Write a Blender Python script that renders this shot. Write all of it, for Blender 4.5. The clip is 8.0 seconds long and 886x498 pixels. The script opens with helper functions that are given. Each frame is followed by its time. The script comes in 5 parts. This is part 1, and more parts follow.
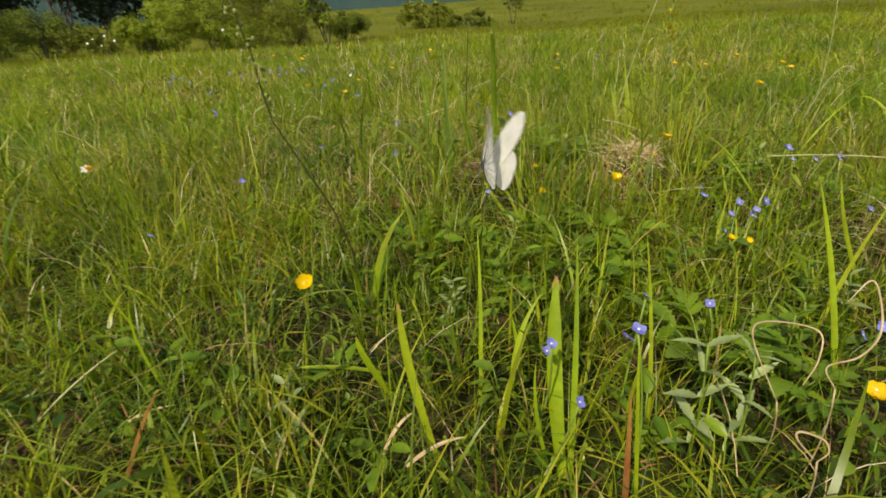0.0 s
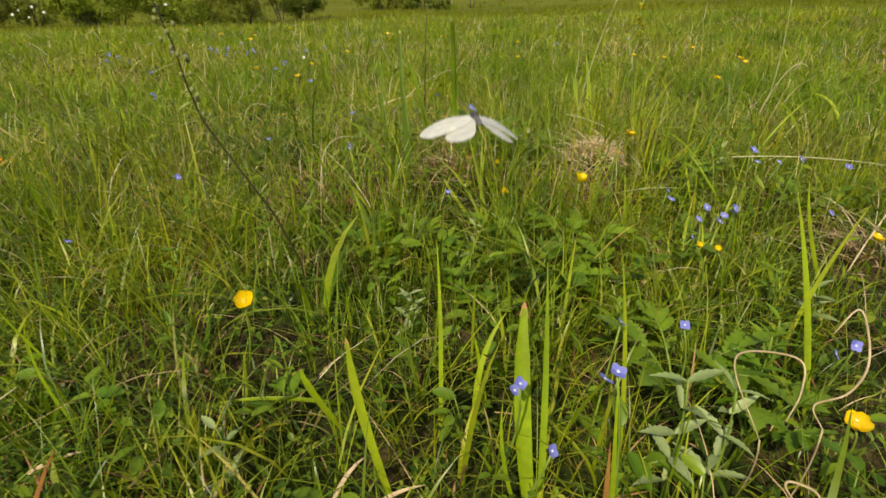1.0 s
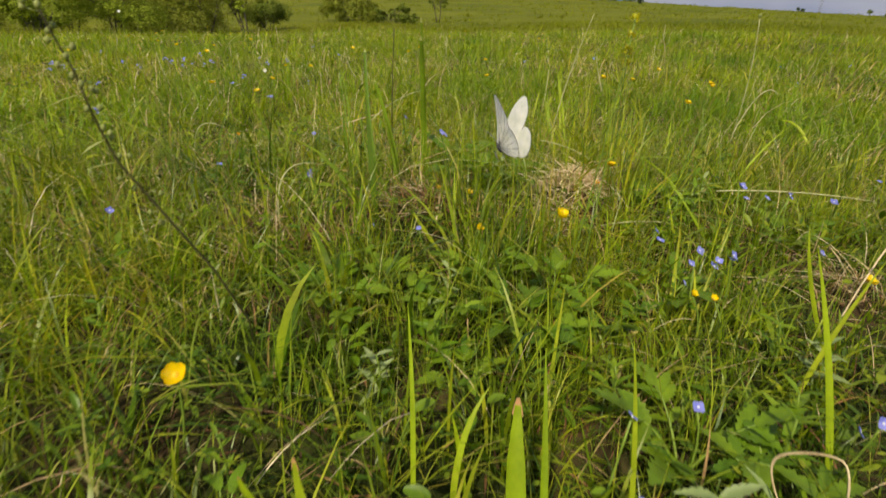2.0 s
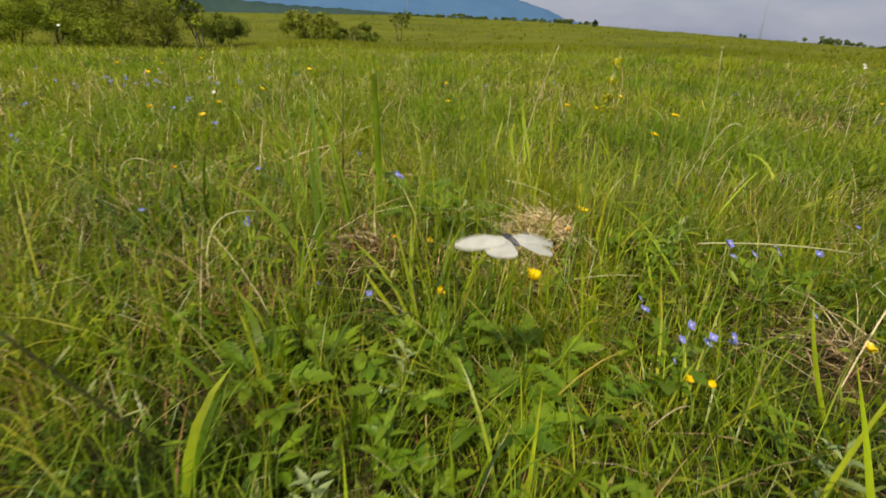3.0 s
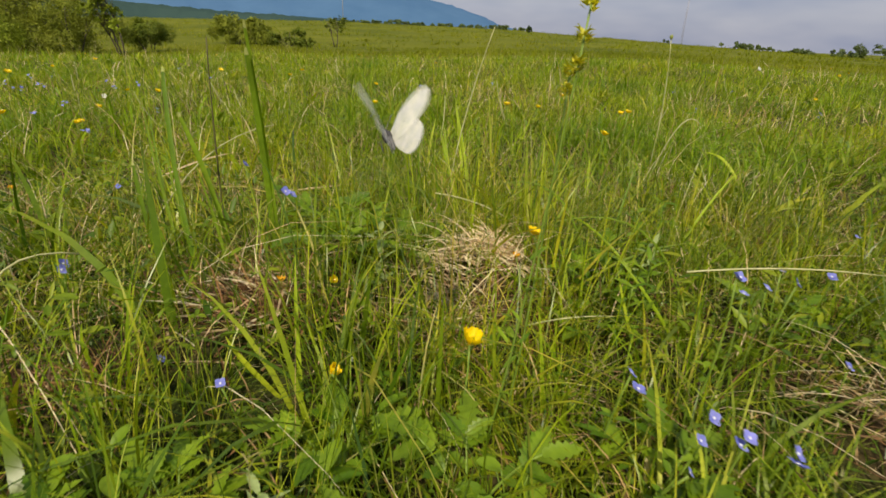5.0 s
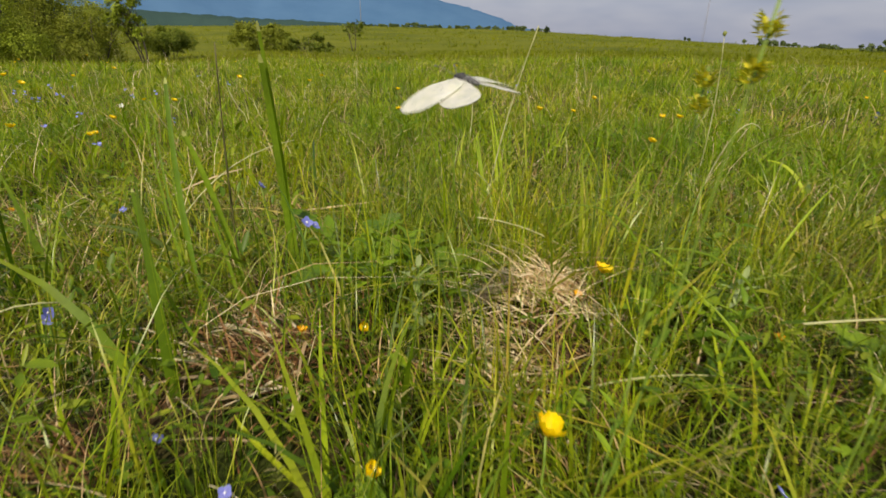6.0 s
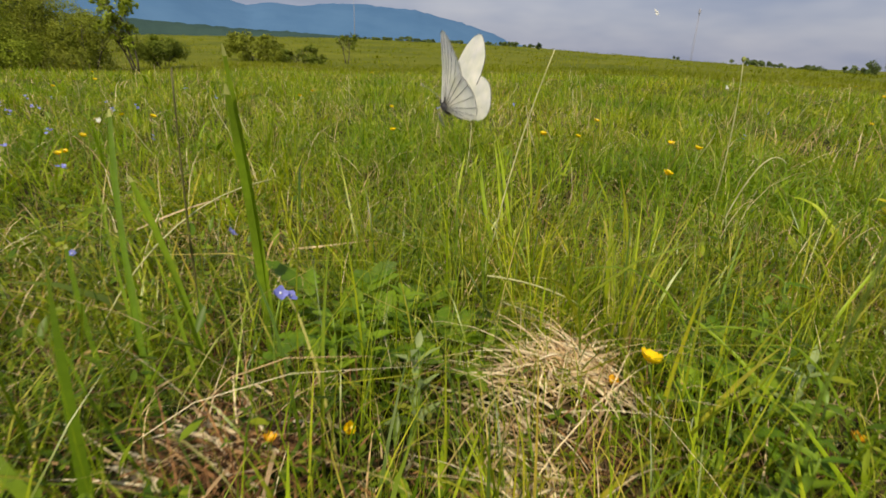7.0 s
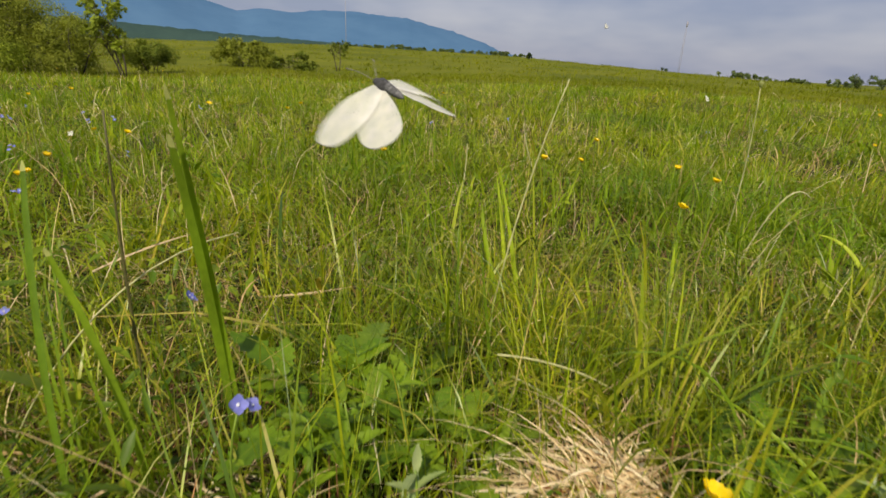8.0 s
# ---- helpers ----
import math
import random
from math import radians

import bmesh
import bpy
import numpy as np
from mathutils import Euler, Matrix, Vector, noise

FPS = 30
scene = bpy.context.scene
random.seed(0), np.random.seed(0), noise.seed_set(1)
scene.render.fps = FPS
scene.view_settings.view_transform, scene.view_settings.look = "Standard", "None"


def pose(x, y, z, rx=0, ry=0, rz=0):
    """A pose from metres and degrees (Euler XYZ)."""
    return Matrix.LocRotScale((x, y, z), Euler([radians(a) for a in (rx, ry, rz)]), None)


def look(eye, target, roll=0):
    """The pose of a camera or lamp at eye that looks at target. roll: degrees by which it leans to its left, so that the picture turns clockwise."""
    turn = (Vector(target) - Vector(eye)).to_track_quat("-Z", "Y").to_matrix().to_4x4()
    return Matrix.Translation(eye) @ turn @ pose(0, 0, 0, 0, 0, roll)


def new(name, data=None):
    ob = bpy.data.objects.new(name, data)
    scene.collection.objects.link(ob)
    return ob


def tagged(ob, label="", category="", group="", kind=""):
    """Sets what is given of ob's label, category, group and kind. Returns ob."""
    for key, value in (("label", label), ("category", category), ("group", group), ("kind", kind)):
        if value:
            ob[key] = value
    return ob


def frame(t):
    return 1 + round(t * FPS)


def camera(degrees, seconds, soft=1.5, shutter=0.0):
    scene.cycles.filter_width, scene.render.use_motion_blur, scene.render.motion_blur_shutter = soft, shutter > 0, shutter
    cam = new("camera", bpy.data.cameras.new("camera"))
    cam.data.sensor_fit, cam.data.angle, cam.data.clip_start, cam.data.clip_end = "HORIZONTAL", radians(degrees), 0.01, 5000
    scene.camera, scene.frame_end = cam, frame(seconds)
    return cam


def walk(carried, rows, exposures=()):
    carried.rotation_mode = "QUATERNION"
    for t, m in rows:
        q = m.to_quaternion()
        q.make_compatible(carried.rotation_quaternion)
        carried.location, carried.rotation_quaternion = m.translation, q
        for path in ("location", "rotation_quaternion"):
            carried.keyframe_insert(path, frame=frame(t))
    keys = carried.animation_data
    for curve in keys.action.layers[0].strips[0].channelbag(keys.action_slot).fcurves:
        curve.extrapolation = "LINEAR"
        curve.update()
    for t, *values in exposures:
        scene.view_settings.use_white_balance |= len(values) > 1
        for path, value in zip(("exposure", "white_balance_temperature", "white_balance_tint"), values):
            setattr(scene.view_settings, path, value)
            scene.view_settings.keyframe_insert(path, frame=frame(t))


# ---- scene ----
cam = camera(81.8, 8.0, 1.6, 0.5)
PATH = [
    (0, (0.006, -0.037, 0.342), (0.0, 1.782, -0.489), -2.8),
    (0.5, (0.008, -0.01, 0.347), (0.094, 1.79, -0.521), -1.8),
    (1, (0.01, 0.017, 0.347), (0.16, 1.803, -0.541), -0.8),
    (1.2, (0.011, 0.029, 0.344), (0.171, 1.799, -0.573), -0.6),
    (2.3, (0.015, 0.127, 0.36), (0.332, 1.921, -0.465), 1.0),
    (2.5, (0.019, 0.147, 0.365), (0.348, 1.94, -0.457), 0.9),
    (3, (0.039, 0.201, 0.37), (0.465, 1.991, -0.416), 2.1),
    (3.5, (0.064, 0.254, 0.364), (0.556, 2.035, -0.402), 2.3),
    (4, (0.092, 0.298, 0.352), (0.668, 2.058, -0.405), 3.5),
    (4.2, (0.102, 0.315, 0.348), (0.703, 2.065, -0.41), 3.5),
    (5.3, (0.128, 0.412, 0.326), (0.741, 2.157, -0.435), 1.4),
    (5.5, (0.128, 0.434, 0.326), (0.709, 2.191, -0.435), 1.2),
    (6, (0.13, 0.487, 0.327), (0.689, 2.252, -0.427), 0.9),
    (6.5, (0.137, 0.543, 0.336), (0.69, 2.323, -0.389), 1.1),
    (7, (0.149, 0.595, 0.339), (0.748, 2.367, -0.37), 2.0),
    (7.5, (0.162, 0.649, 0.348), (0.794, 2.412, -0.352), 2.5),
    (8, (0.17, 0.695, 0.36), (0.809, 2.464, -0.321), 2.8),
]
walk(cam, [(t, look(eye, target, roll)) for t, eye, target, roll in PATH])


# ---------------------------------------------------------------- world and sun
SUN_AZ, SUN_EL = -152.0, 46.0          # compass from +y towards +x, height; degrees


def make_world():
    w = bpy.data.worlds.new("sky")
    scene.world = w
    w.use_nodes = True
    nt = w.node_tree
    nt.nodes.clear()
    N, L = nt.nodes.new, nt.links.new
    out, bg = N("ShaderNodeOutputWorld"), N("ShaderNodeBackground")
    sky = N("ShaderNodeTexSky")
    sky.sky_type, sky.sun_disc = "NISHITA", False
    sky.sun_elevation, sky.sun_rotation = radians(SUN_EL), radians(SUN_AZ)
    sky.air_density, sky.dust_density, sky.ozone_density = 1.2, 2.5, 2.0
    sky.altitude = 300
    gain = N("ShaderNodeMix")
    gain.data_type, gain.blend_type = "RGBA", "MULTIPLY"
    gain.inputs[0].default_value = 1.0
    gain.inputs[7].default_value = (0.085, 0.085, 0.085, 1)
    co = N("ShaderNodeTexCoord")
    mp = N("ShaderNodeMapping")
    mp.inputs["Scale"].default_value = (1.0, 1.0, 3.2)
    nz = N("ShaderNodeTexNoise")
    nz.inputs["Scale"].default_value, nz.inputs["Detail"].default_value = 2.3, 4.0
    nz.inputs["Roughness"].default_value = 0.55
    ramp = N("ShaderNodeValToRGB")
    ramp.color_ramp.elements[0].position, ramp.color_ramp.elements[1].position = 0.40, 0.72
    ramp.color_ramp.elements[0].color = (0.30, 0.335, 0.475, 1)
    ramp.color_ramp.elements[1].color = (0.60, 0.585, 0.635, 1)
    mix = N("ShaderNodeMix")
    mix.data_type = "RGBA"
    mix.inputs[0].default_value = 0.80
    L(co.outputs["Generated"], mp.inputs["Vector"])
    L(mp.outputs["Vector"], nz.inputs["Vector"])
    L(nz.outputs["Fac"], ramp.inputs["Fac"])
    L(sky.outputs["Color"], gain.inputs[6])
    L(gain.outputs[2], mix.inputs[6])
    L(ramp.outputs["Color"], mix.inputs[7])
    L(mix.outputs[2], bg.inputs["Color"])
    bg.inputs["Strength"].default_value = 1.0
    L(bg.outputs["Background"], out.inputs["Surface"])


def make_sun():
    s = bpy.data.lights.new("sun", "SUN")
    s.energy, s.angle, s.color = 4.75, radians(2.0), (1.0, 0.88, 0.67)
    ob = new("sun", s)
    a, e = radians(SUN_AZ), radians(SUN_EL)
    d = Vector((math.sin(a) * math.cos(e), math.cos(a) * math.cos(e), math.sin(e)))
    ob.matrix_world = look(d * 30, (0, 0, 0))


make_world()
make_sun()
scene.view_settings.exposure = 0.0


# ---------------------------------------------------------------- materials
def base_material(name):
    m = bpy.data.materials.new(name)
    m.use_nodes = True
    nt = m.node_tree
    nt.nodes.clear()
    out, b = nt.nodes.new("ShaderNodeOutputMaterial"), nt.nodes.new("ShaderNodeBsdfPrincipled")
    nt.links.new(b.outputs[0], out.inputs[0])
    return m, nt, b, out


def ramp_node(nt, stops, source):
    r = nt.nodes.new("ShaderNodeValToRGB")
    els = r.color_ramp.elements
    while len(els) < len(stops):
        els.new(0.5)
    for e, (p, c) in zip(els, stops):
        e.position, e.color = p, (*c, 1)
    nt.links.new(source, r.inputs["Fac"])
    return r.outputs["Color"]


def mixed(nt, a, b, fac, blend="MIX"):
    x = nt.nodes.new("ShaderNodeMix")
    x.data_type, x.blend_type = "RGBA", blend
    for sock, v in ((x.inputs[0], fac), (x.inputs[6], a), (x.inputs[7], b)):
        if isinstance(v, (int, float)):
            sock.default_value = v
        elif isinstance(v, tuple):
            sock.default_value = (*v, 1)
        else:
            nt.links.new(v, sock)
    return x.outputs[2]


def noise_node(nt, scale, detail=4.0, rough=0.55, stretch=None):
    g = nt.nodes.new("ShaderNodeNewGeometry")
    n = nt.nodes.new("ShaderNodeTexNoise")
    n.inputs["Scale"].default_value, n.inputs["Detail"].default_value = scale, detail
    n.inputs["Roughness"].default_value = rough
    src = g.outputs["Position"]
    if stretch:
        mp = nt.nodes.new("ShaderNodeMapping")
        mp.inputs["Scale"].default_value = stretch
        nt.links.new(src, mp.inputs["Vector"])
        src = mp.outputs["Vector"]
    nt.links.new(src, n.inputs["Vector"])
    return n.outputs["Fac"]


def foliage(name, stops, through_light=0.35, rough=0.45, patch=(0.8, 1.25), patch_scale=1.1, single=False, spec=0.35, glow=(1.3, 1.2, 0.4), drift=None):
    """Leaf or petal: a colour for each blade, drifting over the field, with light passing through."""
    m, nt, b, out = base_material(name)
    if single:
        src = nt.nodes.new("ShaderNodeObjectInfo").outputs["Random"]
    else:
        src = nt.nodes.new("ShaderNodeNewGeometry").outputs["Random Per Island"]
    col = ramp_node(nt, stops, src)
    big = ramp_node(nt, [(0.3, (patch[0],) * 3), (0.7, (patch[1], patch[1], patch[1] * 0.9))], noise_node(nt, patch_scale, 3))
    col = mixed(nt, col, big, 1.0, "MULTIPLY")
    if drift:
        scale, cool, warm = drift
        col = mixed(nt, col, ramp_node(nt, [(0.34, cool), (0.5, (1, 1, 1)), (0.66, warm)], noise_node(nt, scale, 4, 0.6)), 1.0, "MULTIPLY")
    fine = ramp_node(nt, [(0.3, (0.82, 0.85, 0.8)), (0.7, (1.15, 1.12, 1.1))], noise_node(nt, 160, 2))
    col = mixed(nt, col, fine, 0.7, "MULTIPLY")
    nt.links.new(col, b.inputs["Base Color"])
    b.inputs["Roughness"].default_value = rough
    b.inputs["Specular IOR Level"].default_value = spec
    tr = nt.nodes.new("ShaderNodeBsdfTranslucent")
    nt.links.new(mixed(nt, col, glow, 1.0, "MULTIPLY"), tr.inputs["Color"])
    ms = nt.nodes.new("ShaderNodeMixShader")
    ms.inputs[0].default_value = through_light
    nt.links.new(b.outputs[0], ms.inputs[1])
    nt.links.new(tr.outputs[0], ms.inputs[2])
    nt.links.new(ms.outputs[0], out.inputs[0])
    return m


def plain(name, a, c, scale=40.0, rough=0.7, metal=0.0, bump=0.0, spec=0.4):
    """Opaque surface drifting between two colours at two scales."""
    m, nt, b, out = base_material(name)
    f = noise_node(nt, scale, 5)
    col = ramp_node(nt, [(0.3, a), (0.7, c)], f)
    col = mixed(nt, col, ramp_node(nt, [(0.3, (0.8,) * 3), (0.7, (1.15,) * 3)], noise_node(nt, scale * 7, 3)), 0.7, "MULTIPLY")
    nt.links.new(col, b.inputs["Base Color"])
    b.inputs["Roughness"].default_value, b.inputs["Metallic"].default_value = rough, metal
    b.inputs["Specular IOR Level"].default_value = spec
    if bump:
        bp = nt.nodes.new("ShaderNodeBump")
        bp.inputs["Strength"].default_value, bp.inputs["Distance"].default_value = 0.7, bump
        nt.links.new(f, bp.inputs["Height"])
        nt.links.new(bp.outputs[0], b.inputs["Normal"])
    return m


def ground_material():
    m, nt, b, out = base_material("meadow_soil")
    moss = ramp_node(nt, [(0.25, (0.014, 0.020, 0.005)), (0.55, (0.032, 0.042, 0.008)), (0.8, (0.062, 0.070, 0.016))], noise_node(nt, 9, 6, 0.65))
    thatch = ramp_node(nt, [(0.3, (0.028, 0.018, 0.009)), (0.7, (0.12, 0.080, 0.038))], noise_node(nt, 70, 5, 0.6, (1, 0.35, 1)))
    pick = ramp_node(nt, [(0.47, (0, 0, 0)), (0.62, (1, 1, 1))], noise_node(nt, 5.5, 4))
    near = mixed(nt, moss, thatch, pick)
    wide = ramp_node(nt, [(0.35, (0.75, 0.8, 0.8)), (0.65, (1.2, 1.15, 1.0))], noise_node(nt, 0.12, 4))
    # turf colour includes a touch of blue for haze over the far field
    turf = ramp_node(nt, [(0.3, (0.098, 0.116, 0.009)), (0.7, (0.148, 0.162, 0.012))], noise_node(nt, 2.2, 6, 0.7))
    geo, dist, rng_node = nt.nodes.new("ShaderNodeNewGeometry"), nt.nodes.new("ShaderNodeVectorMath"), nt.nodes.new("ShaderNodeMapRange")
    dist.operation = "LENGTH"
    nt.links.new(geo.outputs["Position"], dist.inputs[0])
    nt.links.new(dist.outputs["Value"], rng_node.inputs["Value"])
    rng_node.inputs["From Min"].default_value, rng_node.inputs["From Max"].default_value = 2.5, 12.0
    col = mixed(nt, mixed(nt, near, turf, rng_node.outputs["Result"]), wide, 1.0, "MULTIPLY")
    nt.links.new(col, b.inputs["Base Color"])
    b.inputs["Roughness"].default_value = 0.95
    b.inputs["Specular IOR Level"].default_value = 0.1
    bp = nt.nodes.new("ShaderNodeBump")
    bp.inputs["Strength"].default_value, bp.inputs["Distance"].default_value = 1.0, 0.01
    nt.links.new(noise_node(nt, 55, 5), bp.inputs["Height"])
    nt.links.new(bp.outputs[0], b.inputs["Normal"])
    return m


def distance_haze_material(name, low, high, glow, scale):
    """Far woods and hills, the air's haze put into a blue colour and faint glow."""
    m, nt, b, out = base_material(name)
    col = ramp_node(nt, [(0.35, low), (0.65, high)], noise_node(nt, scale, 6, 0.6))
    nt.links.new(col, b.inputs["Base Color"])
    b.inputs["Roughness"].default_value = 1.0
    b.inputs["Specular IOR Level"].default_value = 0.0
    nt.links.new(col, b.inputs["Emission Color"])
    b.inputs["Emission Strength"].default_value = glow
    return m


# Near grass toned darker, distant grass lighter: shade between blades put into colour.
GRASS = foliage("meadow_grass_shade_toned", [(0.0, (0.058, 0.118, 0.005)), (0.3, (0.140, 0.215, 0.007)), (0.65, (0.262, 0.332, 0.010)), (0.91, (0.42, 0.455, 0.028)), (0.97, (0.46, 0.41, 0.07)), (1.0, (0.60, 0.52, 0.22))], 0.38, rough=0.36, patch=(0.70, 1.22), patch_scale=13.0, spec=0.45, drift=(4.0, (0.58, 0.78, 1.0), (1.26, 1.05, 1.0)))
GRASS_FAR = foliage("meadow_grass_light_toned", [(0.0, (0.114, 0.208, 0.006)), (0.5, (0.248, 0.358, 0.010)), (0.93, (0.41, 0.480, 0.026)), (1.0, (0.56, 0.50, 0.13))], 0.44, rough=0.5, patch=(0.70, 1.22), patch_scale=4.0, spec=0.2, drift=(0.9, (0.60, 0.78, 1.0), (1.26, 1.06, 1.0)))
# Field green with a little distance haze mixed in as blue.
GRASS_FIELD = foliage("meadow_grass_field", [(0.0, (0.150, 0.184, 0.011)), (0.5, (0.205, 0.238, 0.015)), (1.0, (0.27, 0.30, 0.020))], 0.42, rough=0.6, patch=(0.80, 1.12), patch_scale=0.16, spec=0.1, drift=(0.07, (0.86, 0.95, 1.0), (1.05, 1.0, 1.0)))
BROAD = foliage("broad_grass_green", [(0.0, (0.23, 0.34, 0.010)), (0.6, (0.33, 0.44, 0.014)), (1.0, (0.43, 0.50, 0.03))], 0.42, single=True, patch_scale=14, spec=0.3)
BROAD_DEEP = foliage("tall_blade_green", [(0.0, (0.115, 0.205, 0.012)), (1.0, (0.19, 0.285, 0.018))], 0.40, single=True, patch_scale=14, spec=0.3)
# Low leaves toned down for the shade among them; HERB_FIELD is the lighter copy.
HERB = foliage("herb_leaf", [(0.0, (0.044, 0.098, 0.006)), (0.5, (0.100, 0.168, 0.009)), (0.85, (0.190, 0.270, 0.014)), (1.0, (0.29, 0.32, 0.03))], 0.36, rough=0.42, patch_scale=6, spec=0.3)
HERB_FIELD = foliage("field_herb_leaf", [(0.0, (0.075, 0.150, 0.008)), (0.5, (0.160, 0.245, 0.011)), (1.0, (0.31, 0.36, 0.02))], 0.40, rough=0.45, patch_scale=2.0, spec=0.3)
HERB_ONE = foliage("herb_leaf_single", [(0.0, (0.095, 0.190, 0.010)), (1.0, (0.225, 0.330, 0.018))], 0.38, rough=0.4, patch_scale=18, single=True)
STRAW = foliage("dead_straw", [(0.0, (0.22, 0.125, 0.060)), (0.30, (0.48, 0.31, 0.145)), (0.65, (0.74, 0.57, 0.35)), (1.0, (0.84, 0.73, 0.52))], 0.22, rough=0.5, patch_scale=5, glow=(1.0, 0.9, 0.7))
STRAW_PALE = foliage("bleached_straw", [(0.0, (0.42, 0.29, 0.17)), (0.35, (0.62, 0.47, 0.30)), (0.7, (0.80, 0.66, 0.46)), (1.0, (0.88, 0.79, 0.60))], 0.22, rough=0.5, patch_scale=5, glow=(1.0, 0.9, 0.7))
SEED = foliage("grass_flower_head", [(0.0, (0.13, 0.16, 0.03)), (0.5, (0.26, 0.25, 0.07)), (1.0, (0.42, 0.36, 0.16))], 0.35, patch_scale=3, glow=(1.1, 1.0, 0.6))
THATCH = foliage("old_thatch", [(0.0, (0.055, 0.028, 0.011)), (0.5, (0.19, 0.090, 0.036)), (0.85, (0.38, 0.20, 0.085)), (1.0, (0.58, 0.40, 0.22))], 0.2, rough=0.7, patch_scale=5, glow=(1.0, 0.9, 0.7))
HERB_PALE = foliage("pale_leaf_back", [(0.0, (0.22, 0.30, 0.11)), (1.0, (0.34, 0.41, 0.18))], 0.32, rough=0.5, patch_scale=20, single=True)
TENDRIL = plain("tan_tendril", (0.34, 0.24, 0.11), (0.62, 0.50, 0.29), 60, 0.6)
STEM_PALE = plain("pale_dry_stem", (0.33, 0.33, 0.13), (0.52, 0.50, 0.26), 30, 0.55)
STEM_GREEN = plain("green_stem", (0.12, 0.20, 0.018), (0.22, 0.31, 0.04), 40, 0.5)
STEM_DARK = plain("dark_stem", (0.060, 0.058, 0.018), (0.115, 0.105, 0.032), 40, 0.6)
STEM_RED = plain("reddened_blade", (0.20, 0.055, 0.02), (0.30, 0.16, 0.035), 30, 0.5)
BUD = foliage("pale_bud", [(0.0, (0.22, 0.28, 0.07)), (1.0, (0.42, 0.44, 0.17))], 0.3, patch_scale=20)
WHORL = foliage("yellow_green_whorl", [(0.0, (0.30, 0.33, 0.02)), (0.5, (0.52, 0.50, 0.03)), (1.0, (0.70, 0.62, 0.05))], 0.35, patch_scale=30, glow=(1.1, 1.1, 0.3))
YELLOW = foliage("buttercup_yellow", [(0.0, (0.82, 0.57, 0.003)), (1.0, (0.89, 0.70, 0.005))], 0.28, rough=0.22, patch=(0.95, 1.05), single=True, spec=0.5, glow=(1.0, 0.9, 0.3))
ORANGE = foliage("orange_petal", [(0.0, (0.78, 0.36, 0.008)), (1.0, (0.85, 0.50, 0.010))], 0.28, rough=0.35, patch=(0.95, 1.05), single=True, glow=(1.0, 0.8, 0.3))
GOLD = plain("stamen_gold", (0.62, 0.36, 0.01), (0.78, 0.55, 0.03), 300, 0.6)
BLUE = foliage("speedwell_blue", [(0.0, (0.19, 0.215, 0.72)), (1.0, (0.30, 0.315, 0.84))], 0.32, rough=0.5, patch=(0.95, 1.05), single=True, glow=(1.0, 1.0, 1.0))
WHITE_EYE = plain("pale_eye", (0.62, 0.64, 0.70), (0.75, 0.76, 0.80), 300, 0.6)
WHITE_PETAL = foliage("white_petal", [(0.0, (0.66, 0.66, 0.62)), (1.0, (0.80, 0.80, 0.76))], 0.3, rough=0.5, patch=(0.95, 1.05), glow=(1.0, 1.0, 0.95))
BARK = plain("bark_grey_brown", (0.045, 0.036, 0.026), (0.13, 0.11, 0.085), 9, 0.9, bump=0.01)
BIRCH = plain("pale_bark", (0.34, 0.32, 0.28), (0.52, 0.50, 0.46), 5, 0.8)
LEAF_WILLOW = foliage("willow_leaf", [(0.0, (0.125, 0.160, 0.020)), (0.5, (0.205, 0.240, 0.030)), (1.0, (0.29, 0.315, 0.052))], 0.30, patch_scale=0.7, spec=0.08, rough=0.6)
LEAF_LIGHT = foliage("fresh_leaf", [(0.0, (0.145, 0.200, 0.018)), (0.5, (0.235, 0.300, 0.030)), (1.0, (0.33, 0.39, 0.05))], 0.32, patch_scale=0.8, spec=0.08, rough=0.6)
LEAF_DEEP = foliage("deep_green_leaf", [(0.0, (0.080, 0.120, 0.016)), (0.5, (0.140, 0.185, 0.026)), (1.0, (0.22, 0.255, 0.042))], 0.28, patch_scale=0.7, spec=0.08, rough=0.6)
LEAF_BROW = foliage("brow_shrub_leaf", [(0.0, (0.070, 0.115, 0.036)), (0.6, (0.120, 0.170, 0.055)), (1.0, (0.18, 0.22, 0.075))], 0.3, patch_scale=0.3)
# Near-black leaves hold the wood's shade in their colour; juniper shares them.
LEAF_DARK = foliage("shade_darkened_leaf", [(0.0, (0.016, 0.034, 0.014)), (0.6, (0.034, 0.060, 0.022)), (1.0, (0.060, 0.090, 0.03))], 0.2, patch_scale=0.3)
WING = foliage("white_wing_scale", [(0.0, (0.88, 0.88, 0.885)), (1.0, (0.91, 0.91, 0.915))], 0.50, rough=0.7, patch=(0.97, 1.03), patch_scale=120, single=True, spec=0.1, glow=(1.0, 1.0, 1.0))
VEIN = plain("dark_wing_vein", (0.12, 0.115, 0.11), (0.24, 0.235, 0.23), 300, 0.7)
BODY = plain("grey_insect_fur", (0.010, 0.010, 0.011), (0.085, 0.085, 0.092), 900, 0.9, bump=0.0006)
FUR = plain("ringed_insect_fur", (0.025, 0.025, 0.028), (0.20, 0.20, 0.205), 700, 0.9, bump=0.0005)
# Colour set near the sky's: haze over the far masts is painted in.
MAST = plain("sky_toned_mast_metal", (0.26, 0.26, 0.31), (0.34, 0.34, 0.40), 2, 0.6)
SOIL = ground_material()
# haze painted in: blue base colours that also glow a little
HILL = distance_haze_material("haze_tinted_hill_forest", (0.050, 0.105, 0.190), (0.062, 0.122, 0.210), 0.42, 0.004)
WOOD = distance_haze_material("haze_tinted_far_wood", (0.030, 0.054, 0.050), (0.038, 0.066, 0.056), 0.30, 0.03)


